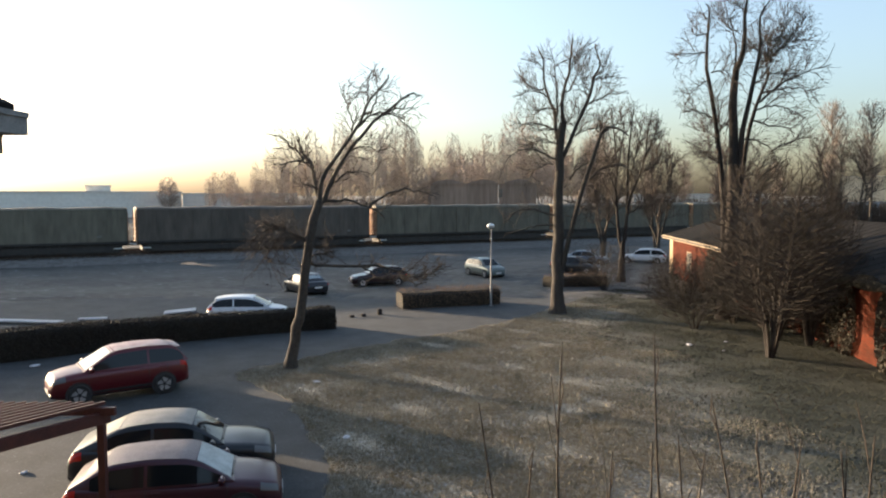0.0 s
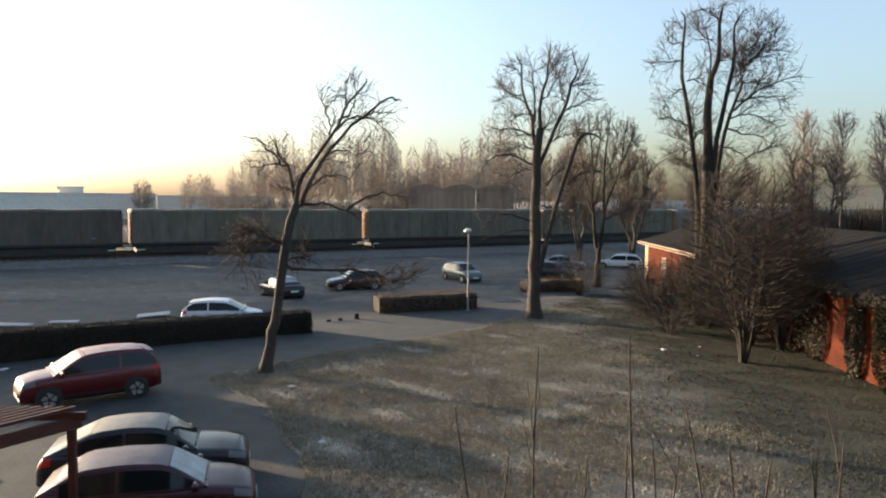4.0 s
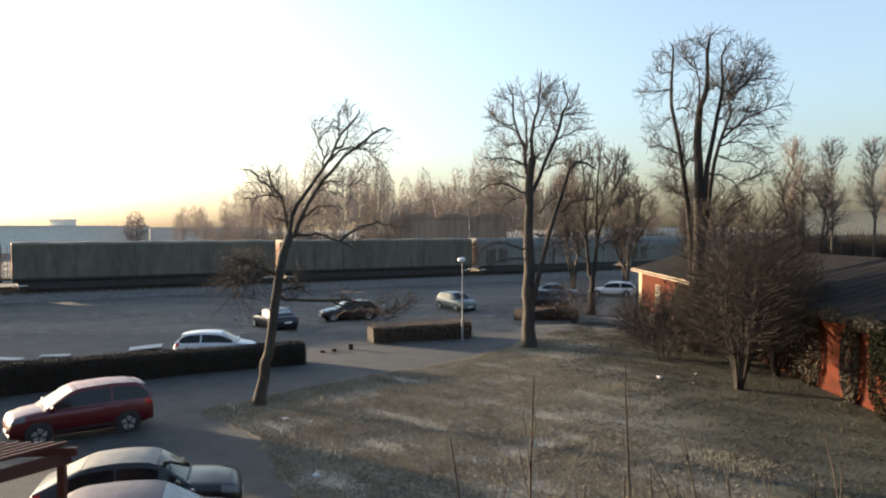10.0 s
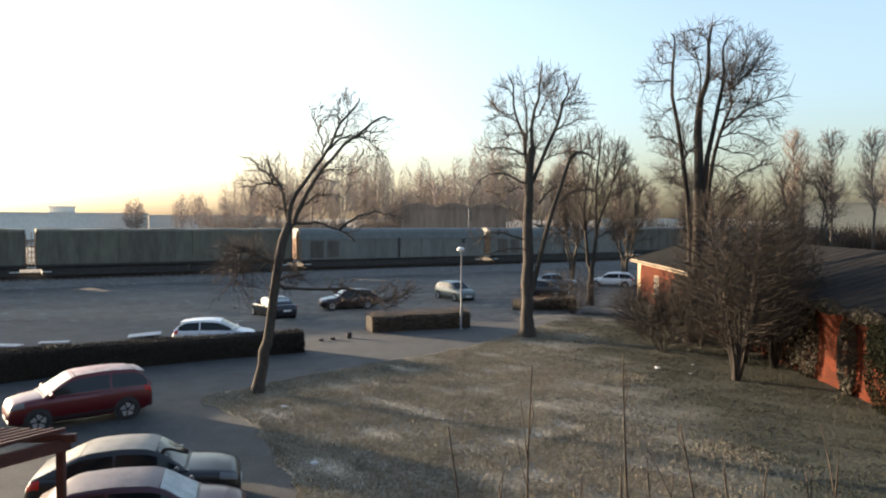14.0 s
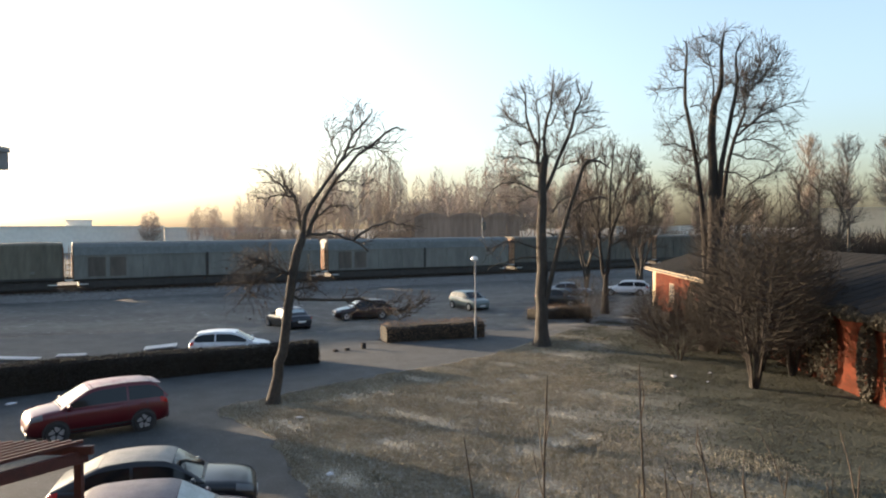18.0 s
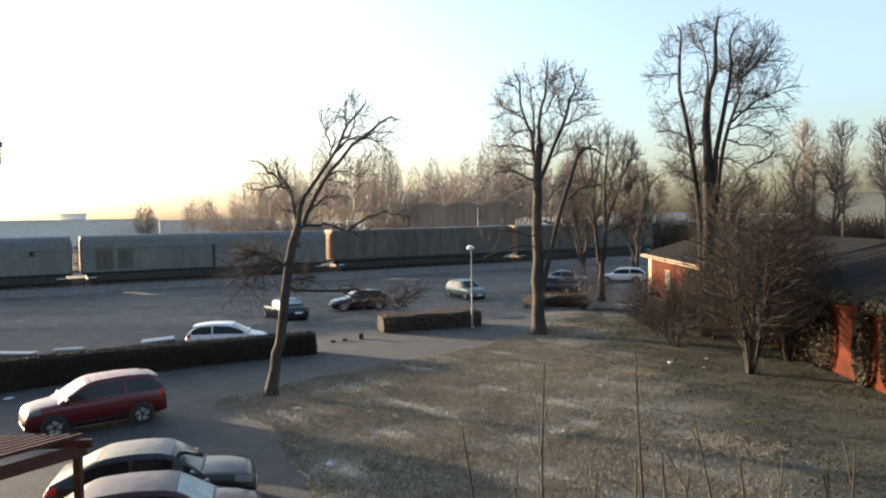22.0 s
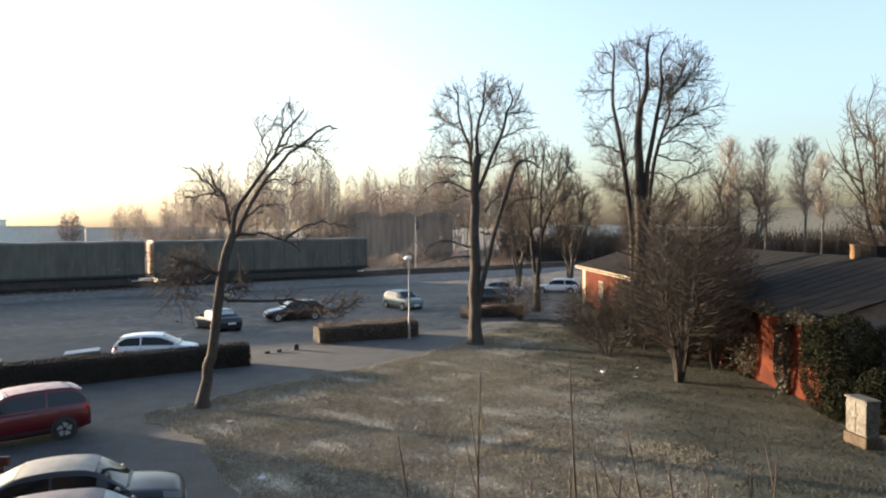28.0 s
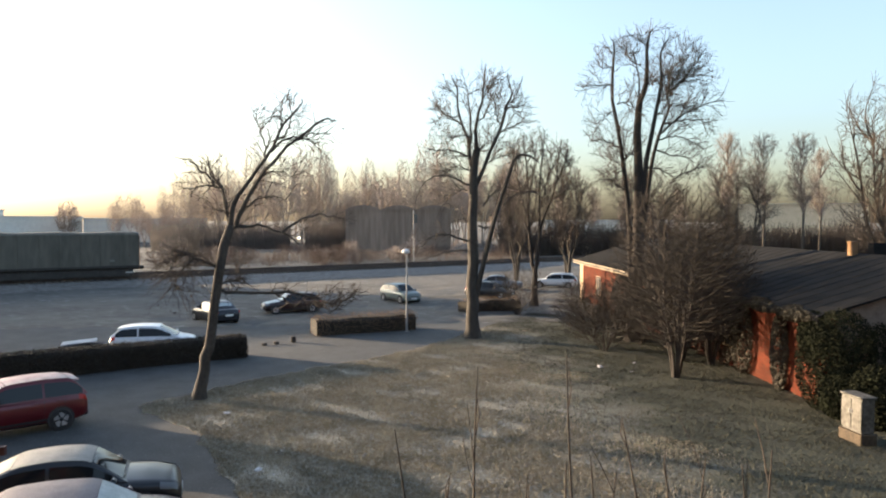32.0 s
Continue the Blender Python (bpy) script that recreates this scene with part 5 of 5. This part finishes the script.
    ch = part("chimney", boxes([(22.62, 22.9, 31.8, 32.15, 4.6, 5.72), (22.59, 22.93, 31.77, 32.18, 5.72, 5.78)]), M["chimney"], b, "short brick chimney")
    ch2 = part("parapet", boxes([(23.25, 27.5, 31.2, 31.6, 4.0, 5.72)]), M["tile"], b, "low dark parapet behind the chimney")
    return b


BRICK_TURN = pose(16.85, 27.5, 0, 0, 0, -3.6) @ pose(-17.2, -27.5, 0)
BRICK_HOUSE = building()
BRICK_HOUSE.matrix_basis = BRICK_TURN


def ivy(name, label, spots, count, seed, leaf, size=(0.05, 0.11)):
    """A climber: flat leaves on blobs of (x, y, z, rx, ry, rz)."""
    rng = np.random.default_rng(seed)
    plant = thing(name, label, "plant", BRICK_TURN, "climbers")
    lv, lf = [], []
    for x, y, z, rx, ry, rz in spots:
        if z > 2.6:
            continue
        stem, sx = Tubes(), max(x, 17.12)
        stem.add([(sx, y, -0.05), (sx, y + rng.normal(0, 0.3), z * 0.6), (sx, y, z)], [0.04, 0.03, 0.015], 5)
        part("stem", stem.data(), M["bark_dark"], plant)
    for _ in range(count):
        x, y, z, rx, ry, rz = spots[rng.integers(0, len(spots))]
        d = Vector(rng.normal(0, 1, 3)).normalized() * rng.uniform(0.55, 1.0) ** 0.5
        c = Vector((x + d.x * rx, y + d.y * ry, max(z + d.z * rz, 0.05)))
        e1 = Vector(rng.normal(0, 1, 3)).normalized() * rng.uniform(*size)
        e2 = e1.cross(Vector(rng.normal(0, 1, 3))).normalized() * rng.uniform(*size)
        o = len(lv)
        lv += [c - e1, c + e2 * 0.8, c + e1, c - e2 * 0.8]
        lf.append((o, o + 1, o + 2, o + 3))
    part("foliage", (lv, lf), leaf, plant)["kind"] = "stuff"
    return plant


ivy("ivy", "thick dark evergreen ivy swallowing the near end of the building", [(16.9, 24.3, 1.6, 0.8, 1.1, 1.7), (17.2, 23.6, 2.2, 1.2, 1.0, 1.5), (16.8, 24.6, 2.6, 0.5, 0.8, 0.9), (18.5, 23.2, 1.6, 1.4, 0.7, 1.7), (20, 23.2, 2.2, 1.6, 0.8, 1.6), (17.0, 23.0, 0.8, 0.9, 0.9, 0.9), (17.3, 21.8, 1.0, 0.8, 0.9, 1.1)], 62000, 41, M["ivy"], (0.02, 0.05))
ivy("ivy", "dry brown-green climber over the brick wall", [(16.95, 27.35, 1.5, 0.25, 0.6, 1.7), (16.95, 30.6, 1.5, 0.25, 0.95, 1.8), (16.95, 28.9, 3.25, 0.35, 1.2, 0.3), (16.95, 32.4, 1.7, 0.25, 1.3, 1.8), (16.95, 34.9, 1.6, 0.25, 1.4, 1.8), (16.95, 37.3, 1.5, 0.25, 1.4, 1.8), (16.95, 39.3, 1.5, 0.25, 1.0, 1.8), (16.95, 46.2, 1.6, 0.25, 1.6, 1.8), (17, 49.2, 1.5, 0.25, 1.6, 1.8), (16.95, 26.2, 3.2, 0.35, 0.9, 0.35), (16.95, 42.2, 3.1, 0.3, 1.8, 0.5), (16.5, 25.4, 3.3, 0.3, 1.3, 0.22), (16.5, 27.8, 3.28, 0.28, 1.3, 0.2), (16.5, 30.4, 3.3, 0.3, 1.5, 0.22), (16.5, 33.2, 3.3, 0.3, 1.5, 0.22), (16.5, 36.0, 3.3, 0.3, 1.5, 0.22)], 58000, 42, M["climber"], (0.025, 0.065))


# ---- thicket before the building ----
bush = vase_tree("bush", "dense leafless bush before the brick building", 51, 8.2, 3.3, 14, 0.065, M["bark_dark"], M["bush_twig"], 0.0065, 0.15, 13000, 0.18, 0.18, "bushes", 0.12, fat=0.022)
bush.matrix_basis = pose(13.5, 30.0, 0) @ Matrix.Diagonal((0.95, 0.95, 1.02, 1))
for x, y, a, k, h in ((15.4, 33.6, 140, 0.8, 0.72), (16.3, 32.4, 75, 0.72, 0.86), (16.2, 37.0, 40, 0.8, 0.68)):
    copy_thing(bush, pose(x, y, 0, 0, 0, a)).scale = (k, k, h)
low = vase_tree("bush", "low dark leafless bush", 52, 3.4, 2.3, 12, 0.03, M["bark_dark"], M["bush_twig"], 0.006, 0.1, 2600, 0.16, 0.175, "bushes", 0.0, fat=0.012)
low.matrix_basis = pose(13.6, 43.0, 0)
for x, y, a in ((12.6, 36.5, 70), (11.3, 51.5, 120), (15.2, 38.2, 300), (13.4, 40.8, 33), (15.8, 41.6, 250)):
    copy_thing(low, pose(x, y, 0, 0, 0, a))


# ---- electrical cabinet ----
def cabinet():
    c = thing("electrical_cabinet", "weathered pale electrical cabinet on a concrete plinth", "cabinet", pose(15.1, 20.62, 0))
    part("plinth", box(-0.28, 0.25, -0.52, 0.52, -0.02, 0.35, 0.02), M["plinth"], c, "rust-stained concrete plinth")
    body = part("body", box(-0.22, 0.2, -0.46, 0.46, 0.35, 1.4, 0.02), M["cabinet"], c)
    for y in (-0.235, 0.235):
        door = part("door", box(-0.24, -0.215, y - 0.22, y + 0.22, 0.42, 1.33, 0.008), M["cabinet"], c)
        part("handle", box(-0.27, -0.24, y * 0.2 - 0.02, y * 0.2 + 0.02, 0.9, 1.02), M["metal_grey"], door)
    part("lid", box(-0.28, 0.25, -0.5, 0.5, 1.4, 1.46, 0.02), M["cabinet"], c)


cabinet()


# ---- pergola ----
def pergola():
    p = thing("pergola", "red painted timber pergola with a slatted top", "pergola")
    z, corner = 2.9, Vector((-5.98, 12.65, 0))
    along, back = Vector((-0.56, -0.83, 0)), Vector((-1, 0.0, 0))

    def bar(name, a, b, w, h, top):
        a, b = Vector(a), Vector(b)
        d = (b - a).normalized()
        s = Vector((-d.y, d.x, 0)) * w / 2
        v = [a - s, b - s, b + s, a + s]
        part(name, ([(q.x, q.y, top - h) for q in v] + [(q.x, q.y, top) for q in v], [(0, 3, 2, 1), (4, 5, 6, 7)] + [(i, (i + 1) % 4, 4 + (i + 1) % 4, 4 + i) for i in range(4)]), M["red_wood"], p)

    for q in (corner, corner + along * 5.0, corner + back * 5.2, corner + along * 5.0 + back * 5.2):
        part("post", boxes([(q.x - 0.06, q.x + 0.06, q.y - 0.06, q.y + 0.06, -0.02, z - 0.2)]), M["red_wood"], p)
    bar("beam", corner - along * 0.15, corner + along * 5.2, 0.09, 0.2, z)
    bar("beam", corner - along * 0.15 + back * 5.2, corner + along * 5.2 + back * 5.2, 0.09, 0.2, z)
    bar("beam", corner - back * 0.25, corner + back * 5.5, 0.09, 0.14, z + 0.10)
    for k in range(26):
        a = corner + back * (0.12 + 0.2 * k) - along * 0.2
        bar("slat", a, a + along * 5.4, 0.05, 0.06, z + 0.16)


pergola()


# ---- own house: wing roof and facade behind the window ----
def house():
    h = thing("house_wing", "projecting wing with a boarded eave and gutter", "building")
    part("wall", boxes([(-14, -5.35, -0.4, 8.0, -0.05, 6.9)]), M["concrete"], h)
    # sloping eave end that juts past the wall
    z = 7.55
    part("roof", ([(-14, -0.2, z + 4.7), (-4.80, -0.2, z + 0.16), (-4.80, 8.35, z + 0.16), (-14, 8.35, z + 4.7), (-14, -0.2, z + 4.6), (-4.80, -0.2, z + 0.06), (-4.80, 8.35, z + 0.06), (-14, 8.35, z + 4.6)], [(0, 1, 2, 3), (7, 6, 5, 4), (0, 4, 5, 1), (1, 5, 6, 2), (2, 6, 7, 3), (3, 7, 4, 0)]), M["tile"], h)
    part("fascia", boxes([(-5.5, -4.88, -0.2, 8.25, z - 0.22, z + 0.12)]), M["eave"], h)
    part("gutter", boxes([(-4.875, -4.63, -0.2, 8.3, z - 0.19, z + 0.03), (-4.66, -4.61, -0.2, 8.3, z + 0.0, z + 0.06)]), M["metal_grey"], h)
    part("soffit", ([(-6.0, -0.2, z - 0.30), (-4.86, -0.2, z - 0.40), (-4.86, 8.2, z - 0.40), (-6.0, 8.2, z - 0.30), (-6.0, -0.2, z - 0.22), (-4.86, -0.2, z - 0.22), (-4.86, 8.2, z - 0.22), (-6.0, 8.2, z - 0.22)], [(0, 3, 2, 1), (4, 5, 6, 7), (0, 1, 5, 4), (1, 2, 6, 5), (2, 3, 7, 6), (3, 0, 4, 7)]), M["eave"], h)


house()
# Unseen wall round the window, drawn wide and tall to cut sky fill.
wall = part("wall_facade", boxes([(-45, 55, -0.9, -0.5, -0.05, 5.6), (-45, -0.9, -0.9, -0.5, 5.6, 7.6), (0.9, 55, -0.9, -0.5, 5.6, 7.6), (-45, 55, -0.9, -0.5, 7.6, 13.0)]), M["concrete"])
tagged(wall, "plain rendered house wall around the open window", "wall", kind="structure")
# ---- distance ----
def at(az, dist):
    return dist * math.sin(radians(az)), dist * math.cos(radians(az))


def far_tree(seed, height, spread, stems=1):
    return vase_tree("far_tree", "slender bare tree in the misty distance", seed, height, spread, stems, 0.14, M["hazed_bark"], M["hazed_bark"], 0.026, 0.25, 1100, 0.45, 0.42, "far trees", 0.28)


rng = np.random.default_rng(77)
MODELS = [far_tree(61, 17, 2.9, 3), far_tree(62, 19, 2.6, 2), far_tree(63, 15, 3.3, 3), far_tree(64, 20, 3.0, 3), far_tree(65, 13, 3.4, 4)]
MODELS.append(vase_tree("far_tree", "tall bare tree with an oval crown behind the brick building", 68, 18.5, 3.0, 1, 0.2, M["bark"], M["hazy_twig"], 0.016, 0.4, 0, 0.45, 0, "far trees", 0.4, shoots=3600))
first = [True] * 6


def plant(k, az, dist, turn, scale):
    x, y = at(az, dist)
    m = pose(x, y, 0, 0, 0, turn)
    ob = MODELS[k]
    if not first[k]:
        ob = copy_thing(ob, m)
    first[k] = False
    ob.matrix_basis = m @ Matrix.Diagonal((scale, scale, scale, 1))


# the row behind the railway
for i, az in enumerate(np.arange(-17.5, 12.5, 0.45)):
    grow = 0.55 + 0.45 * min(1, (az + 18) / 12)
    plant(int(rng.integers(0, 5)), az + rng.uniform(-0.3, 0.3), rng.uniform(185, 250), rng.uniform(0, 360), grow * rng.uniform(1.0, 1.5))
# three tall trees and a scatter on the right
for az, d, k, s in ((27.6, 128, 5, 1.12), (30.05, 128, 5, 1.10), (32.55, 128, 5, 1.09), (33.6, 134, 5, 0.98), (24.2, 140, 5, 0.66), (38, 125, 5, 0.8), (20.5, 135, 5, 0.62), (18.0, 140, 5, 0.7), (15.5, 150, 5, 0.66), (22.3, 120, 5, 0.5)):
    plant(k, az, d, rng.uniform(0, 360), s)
edge_tree = vase_tree("verge_tree", "broad bare tree past the end of the brick building", 66, 16.5, 4.8, 6, 0.2, M["bark"], M["twig"], 0.011, 0.2, 3600, 0.28, 0.28, low=0.2, shoots=5500)
edge_tree.matrix_basis = pose(34.2, 43.1, 0)


def round_tree():
    t = vase_tree("far_tree", "round bushy tree on the horizon", 67, 12.5, 5.2, 7, 0.2, M["hazed_bark"], M["hazed_bark"], 0.05, 0.2, 1600, 0.42, 0.45, "far trees", 0.2)
    x, y = at(-20.4, 235)
    t.matrix_basis = pose(x, y, 0) @ Matrix.Diagonal((0.68, 0.68, 0.95, 1))


round_tree()


def far_building(name, label, az0, az1, dist, z1, material, windows=0, arches=0, depth=20.0, roof=None):
    (xa, ya), (xb, yb) = at(az0, dist), at(az1, dist)
    w = math.hypot(xb - xa, yb - ya)
    b = thing(name, label, "building", pose(xa, ya, 0, 0, 0, math.degrees(math.atan2(yb - ya, xb - xa))), "far buildings")
    part("wall", boxes([(0, w, 0, depth, -0.3, z1)]), material, b)
    if not arches:
        part("roof", boxes([(-0.3, w + 0.3, -0.3, depth, z1, z1 + 0.35)]), roof or material, b)
    for k in range(arches):
        x0, x1 = w * k / arches, w * (k + 1) / arches
        out = [(x0 + (x1 - x0) * i / 10, z1 + 1.0 * math.sin(math.pi * i / 10) ** 0.8) for i in range(11)]
        vs = [(x, y, z) for y in (-0.2, depth) for x, z in out]
        part("roof", (vs, [(i, i + 1, 12 + i, 11 + i) for i in range(10)] + [tuple(range(10, -1, -1)), tuple(range(11, 22))]), roof or material, b)
    for k in range(windows):
        x = w * (k + 0.5) / windows
        win = part("window", boxes([(x - w / windows * 0.3, x + w / windows * 0.3, -0.12, 0.02, z1 * 0.45, z1 * 0.75)]), M["dark"], b)
    return b


far_building("factory", "long pale factory hall beyond the railway", -46, -19.5, 245, 7.4, M["factory"], 0)
far_building("factory", "lower pale factory hall", -19.4, -11.2, 240, 6.9, M["factory"], 0)
far_building("factory", "flat roof block above the factory", -25.8, -24.2, 262, 9.5, M["factory"], 0)
far_building("warehouse", "sunlit cream warehouse behind the trees", 28.3, 36.5, 175, 10.2, M["factory_warm"], 0)
far_building("warehouse", "low grey shed by the trees", 14.5, 24.0, 190, 6.6, M["factory"], 0)
far_building("barn", "old grey-brown barn with three arched roofs", -0.95, 7.2, 150, 8.8, M["barn"], 0, 3)


def brush_belt(az0, az1, near, depth, low, high, count, seed, material, thick=0.07):
    """A far belt of dense leafless brushwood, uncountable."""
    r = np.random.default_rng(seed)
    t = Tubes()
    for _ in range(count):
        x, y = at(r.uniform(az0, az1), near + r.uniform(0, depth))
        h = r.uniform(low, high) * (0.85 + 0.3 * noise.noise(Vector((x * 0.12, y * 0.12, 3))))
        lx, ly = r.normal(0, 0.16, 2) * h
        t.add([(x, y, -0.1), (x + lx * 0.35, y + ly * 0.35, h * 0.55), (x + lx, y + ly, h)], [thick, thick * 0.85, thick * 0.35], 3)
    ob = part("brushwood", t.data(), material)
    tagged(ob, "dense leafless brown brushwood behind the railway", "brushwood", kind="stuff")


brush_belt(11, 42, 138, 26, 4.0, 7.4, 6500, 91, M["far_wood"])
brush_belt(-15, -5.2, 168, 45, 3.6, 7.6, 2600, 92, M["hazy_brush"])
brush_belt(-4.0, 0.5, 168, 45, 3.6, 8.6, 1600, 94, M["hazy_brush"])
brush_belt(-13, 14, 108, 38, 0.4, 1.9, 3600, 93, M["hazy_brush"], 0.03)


# ---- signal mast by the far track ----
def signal():
    s = thing("signal_mast", "thin rail signal mast with a pale board", "signal", track(60.1, 9.5, 0.0))
    t = Tubes()
    t.add([(0, 0, -0.1), (0, 0, 8.2)], [0.08, 0.06], 8)
    part("mast", t.data(), M["metal_grey"], s, smooth=True)
    part("board", box(-0.05, 0.6, -0.12, -0.04, 6.3, 7.6, 0.02), M["cabinet"], s, "pale board")


signal()
# ---- scrub along the far side of the railway ----
scrub = vase_tree("scrub_bush", "low leafless brown scrub behind the railway", 81, 3.2, 2.6, 9, 0.04, M["twig_red"], M["twig_red"], 0.018, 0.1, 400, 0.28, 0.31, "scrub", 0.0)
scrub.matrix_basis = track(36, 17, 0)
scrub_pale = vase_tree("scrub_bush", "pale brown scrub behind the railway", 82, 4.4, 2.6, 8, 0.05, M["hazed_bark"], M["hazed_bark"], 0.02, 0.1, 420, 0.33, 0.36, "scrub", 0.0)
scrub_pale.matrix_basis = track(30, 26, 0)
rng = np.random.default_rng(83)
for i in range(74):
    s_at = rng.uniform(8, 105)
    back = rng.uniform(13, 48)
    if s_at < 40 and back < 20:
        continue
    p = track(s_at, back, 0.0) @ Matrix.Rotation(rng.uniform(0, 6.28), 4, "Z")
    ob = copy_thing(scrub if rng.uniform() < 0.75 else scrub_pale, p)
    k = rng.uniform(0.45, 0.95)
    ob.matrix_basis = p @ Matrix.Diagonal((k, k, k * rng.uniform(0.8, 1.1), 1))


# ---- young shoots close under the window ----
def sapling(x, z_top, lean, dist, seed):
    r = np.random.default_rng(seed)
    s = thing("sapling", "thin leafless shoot of a young shrub", "sapling", pose(x + 0.05, dist, 0), "shoots under the window")
    pts = [Vector((lean, 0, -0.05)), Vector((lean * 0.75 + r.normal(0, 0.03), 0.02, z_top * 0.4)), Vector((lean * 0.35 + r.normal(0, 0.03), 0, z_top * 0.75)), Vector((0, 0, z_top))]
    path = smooth_path(pts, 6)
    t = Tubes()
    n = len(path) - 1
    t.add(path, [0.018 * (1 - i / n) + 0.006 for i in range(n + 1)], 6)
    part("stem", t.data(), M["twig_dark"], s, smooth=True)
    for k in range(int(r.integers(1, 4))):
        i = int(r.integers(n // 2, n - 1))
        side = Vector((r.normal(0, 0.22), r.normal(0, 0.3), 1)).normalized()
        t = Tubes()
        ln = r.uniform(0.25, 0.8)
        t.add([path[i], path[i] + side * ln * 0.5 + Vector((r.normal(0, 0.03), 0, 0)), path[i] + side * ln], [0.007, 0.006, 0.004], 4)
        part("twig", t.data(), M["twig_dark"], s)


SHOOTS = [
    (0.32, 4.56, 0.51, 7.5, 200),
    (1.18, 5.19, -0.05, 7.5, 201),
    (1.98, 5.39, 0.23, 7.0, 202),
    (2.63, 4.64, 0.69, 7.2, 203),
    (2.23, 4.38, 0.24, 7.0, 204),
    (1.69, 4.07, -0.34, 7.4, 205),
    (0.85, 4.14, -0.24, 7.2, 206),
    (3.0, 4.27, 0.53, 7.0, 207),
    (3.63, 4.19, -0.13, 7.4, 208),
    (3.93, 4.14, 0.33, 7.2, 209),
    (4.2, 4.34, -0.1, 7.1, 210),
    (2.72, 4.0, -0.31, 7.6, 211),
    (2.04, 4.25, 0.15, 7.2, 212),
]
for x, zt, lean, d, seed in SHOOTS:
    sapling(x, zt, lean, d, seed)


# ---- small things ----
def litter(x, y, z, size, seed):
    """A crumpled scrap."""
    r = np.random.default_rng(seed)
    bm = bmesh.new()
    bmesh.ops.create_icosphere(bm, subdivisions=2, radius=size)
    for v in bm.verts:
        v.co = Vector((v.co.x * 1.5, v.co.y, v.co.z * 0.45)) * (1 + r.normal(0, 0.16))
    ob = part("litter", bm, M["litter"])
    ob.matrix_basis = pose(x, y, z + size * 0.3, 0, 0, r.uniform(0, 180))
    tagged(ob, "white crumpled scrap of litter on the grass", "litter", "litter")


for k, (x, y, s) in enumerate(((10.98, 32.45, 0.12), (12.9, 33.21, 0.07), (12.04, 31.26, 0.06), (-2.67, 19.91, 0.09), (-4.52, 25.92, 0.10), (-10.1, 17.34, 0.07), (-15.95, 28.4, 0.13), (-9.2, 22.0, 0.05))):
    litter(x, y, 0.012 if x > -5 else 0.0, s, 300 + k)


def board(x, y, z, length, width, turn, tilt, label):
    b = thing("board", label, "board", pose(x, y, z, 0, tilt, turn), "frosted boards")
    part("panel", box(-length / 2, length / 2, -width / 2, width / 2, -0.03, 0.03, 0.008), M["frost"], b)
    for q in (-length * 0.35, length * 0.35):
        part("bearer", box(q - 0.05, q + 0.05, -width / 2, width / 2, -z, -0.03), M["sleeper"], b)


board(-14.9, 41.4, 0.14, 1.7, 1.1, 16, -4, "frosted pale board lying on bearers behind the hedge")
board(-21.9, 38.1, 0.15, 4.2, 0.6, -8, 0, "long frosted board behind the hedge")
board(-18.7, 39.0, 0.12, 1.4, 0.5, 10, 0, "short frosted board behind the hedge")


def bollard(x, y, h):
    b = thing("bollard", "short dark wooden stump by the path", "bollard", pose(x, y, 0), "stumps")
    t = Tubes()
    t.add([(0, 0, -0.05), (0, 0, h * 0.9), (0, 0, h)], [0.15, 0.14, 0.09], 9)
    part("stump", t.data(), M["bark_dark"], b, smooth=True)


bollard(-3.55, 41.0, 0.32)
bollard(-5.0, 40.1, 0.12)
bollard(-4.4, 40.4, 0.15)


def tyre_mark(name, pts, label):
    """Two flattened, frosted strips in the grass."""
    path = smooth_path([Vector((x, y, 0.026)) for x, y in pts], 8)
    vs, fs = [], []
    for i, p in enumerate(path):
        d = (path[min(i + 1, len(path) - 1)] - path[max(i - 1, 0)]).normalized()
        s = Vector((-d.y, d.x, 0)) * (0.05 + 0.04 * noise.noise(p * 1.7))
        vs += [p - s, p + s]
    fs = [(2 * i, 2 * i + 1, 2 * i + 3, 2 * i + 2) for i in range(len(path) - 1)]
    ob = part(name, (vs, fs), M["rut"])
    tagged(ob, label, "track", kind="structure")


tyre_mark("wheel_rut", [(2.45, 36.0), (2.3, 33.5), (1.75, 29.3), (1.06, 26.7), (0.5, 23.4), (0.1, 20.5)], "worn frosted wheel rut in the lawn")
tyre_mark("wheel_rut", [(3.95, 36.4), (3.7, 33.5), (3.1, 29.8), (2.23, 27.0), (1.5, 23.8), (1.0, 21)], "worn frosted wheel rut in the lawn")


# Cars added to carry glowing discs in place of distant sun glints.
def far_car(az, dist, turn):
    x, y = at(az, dist)
    c = car("far_car", "added distant car carrying glowing discs for sun glints", SILVER, pose(x, y, 0.0, 0, 0, turn), H=1.5)
    for s in (-0.55, 0.55):
        d = disc(0.4, 0.06, 12, "x")
        bmesh.ops.translate(d, verts=d.verts, vec=(2.15, s, 0.75))
        part("glint_disc", d, M["glint_glow"], c, "yellowish disc that glows as a sun glint")


far_car(-4.6, 255, -85)
far_car(-13.5, 205, -75)
far_car(-14.5, 206, -75)

motions()
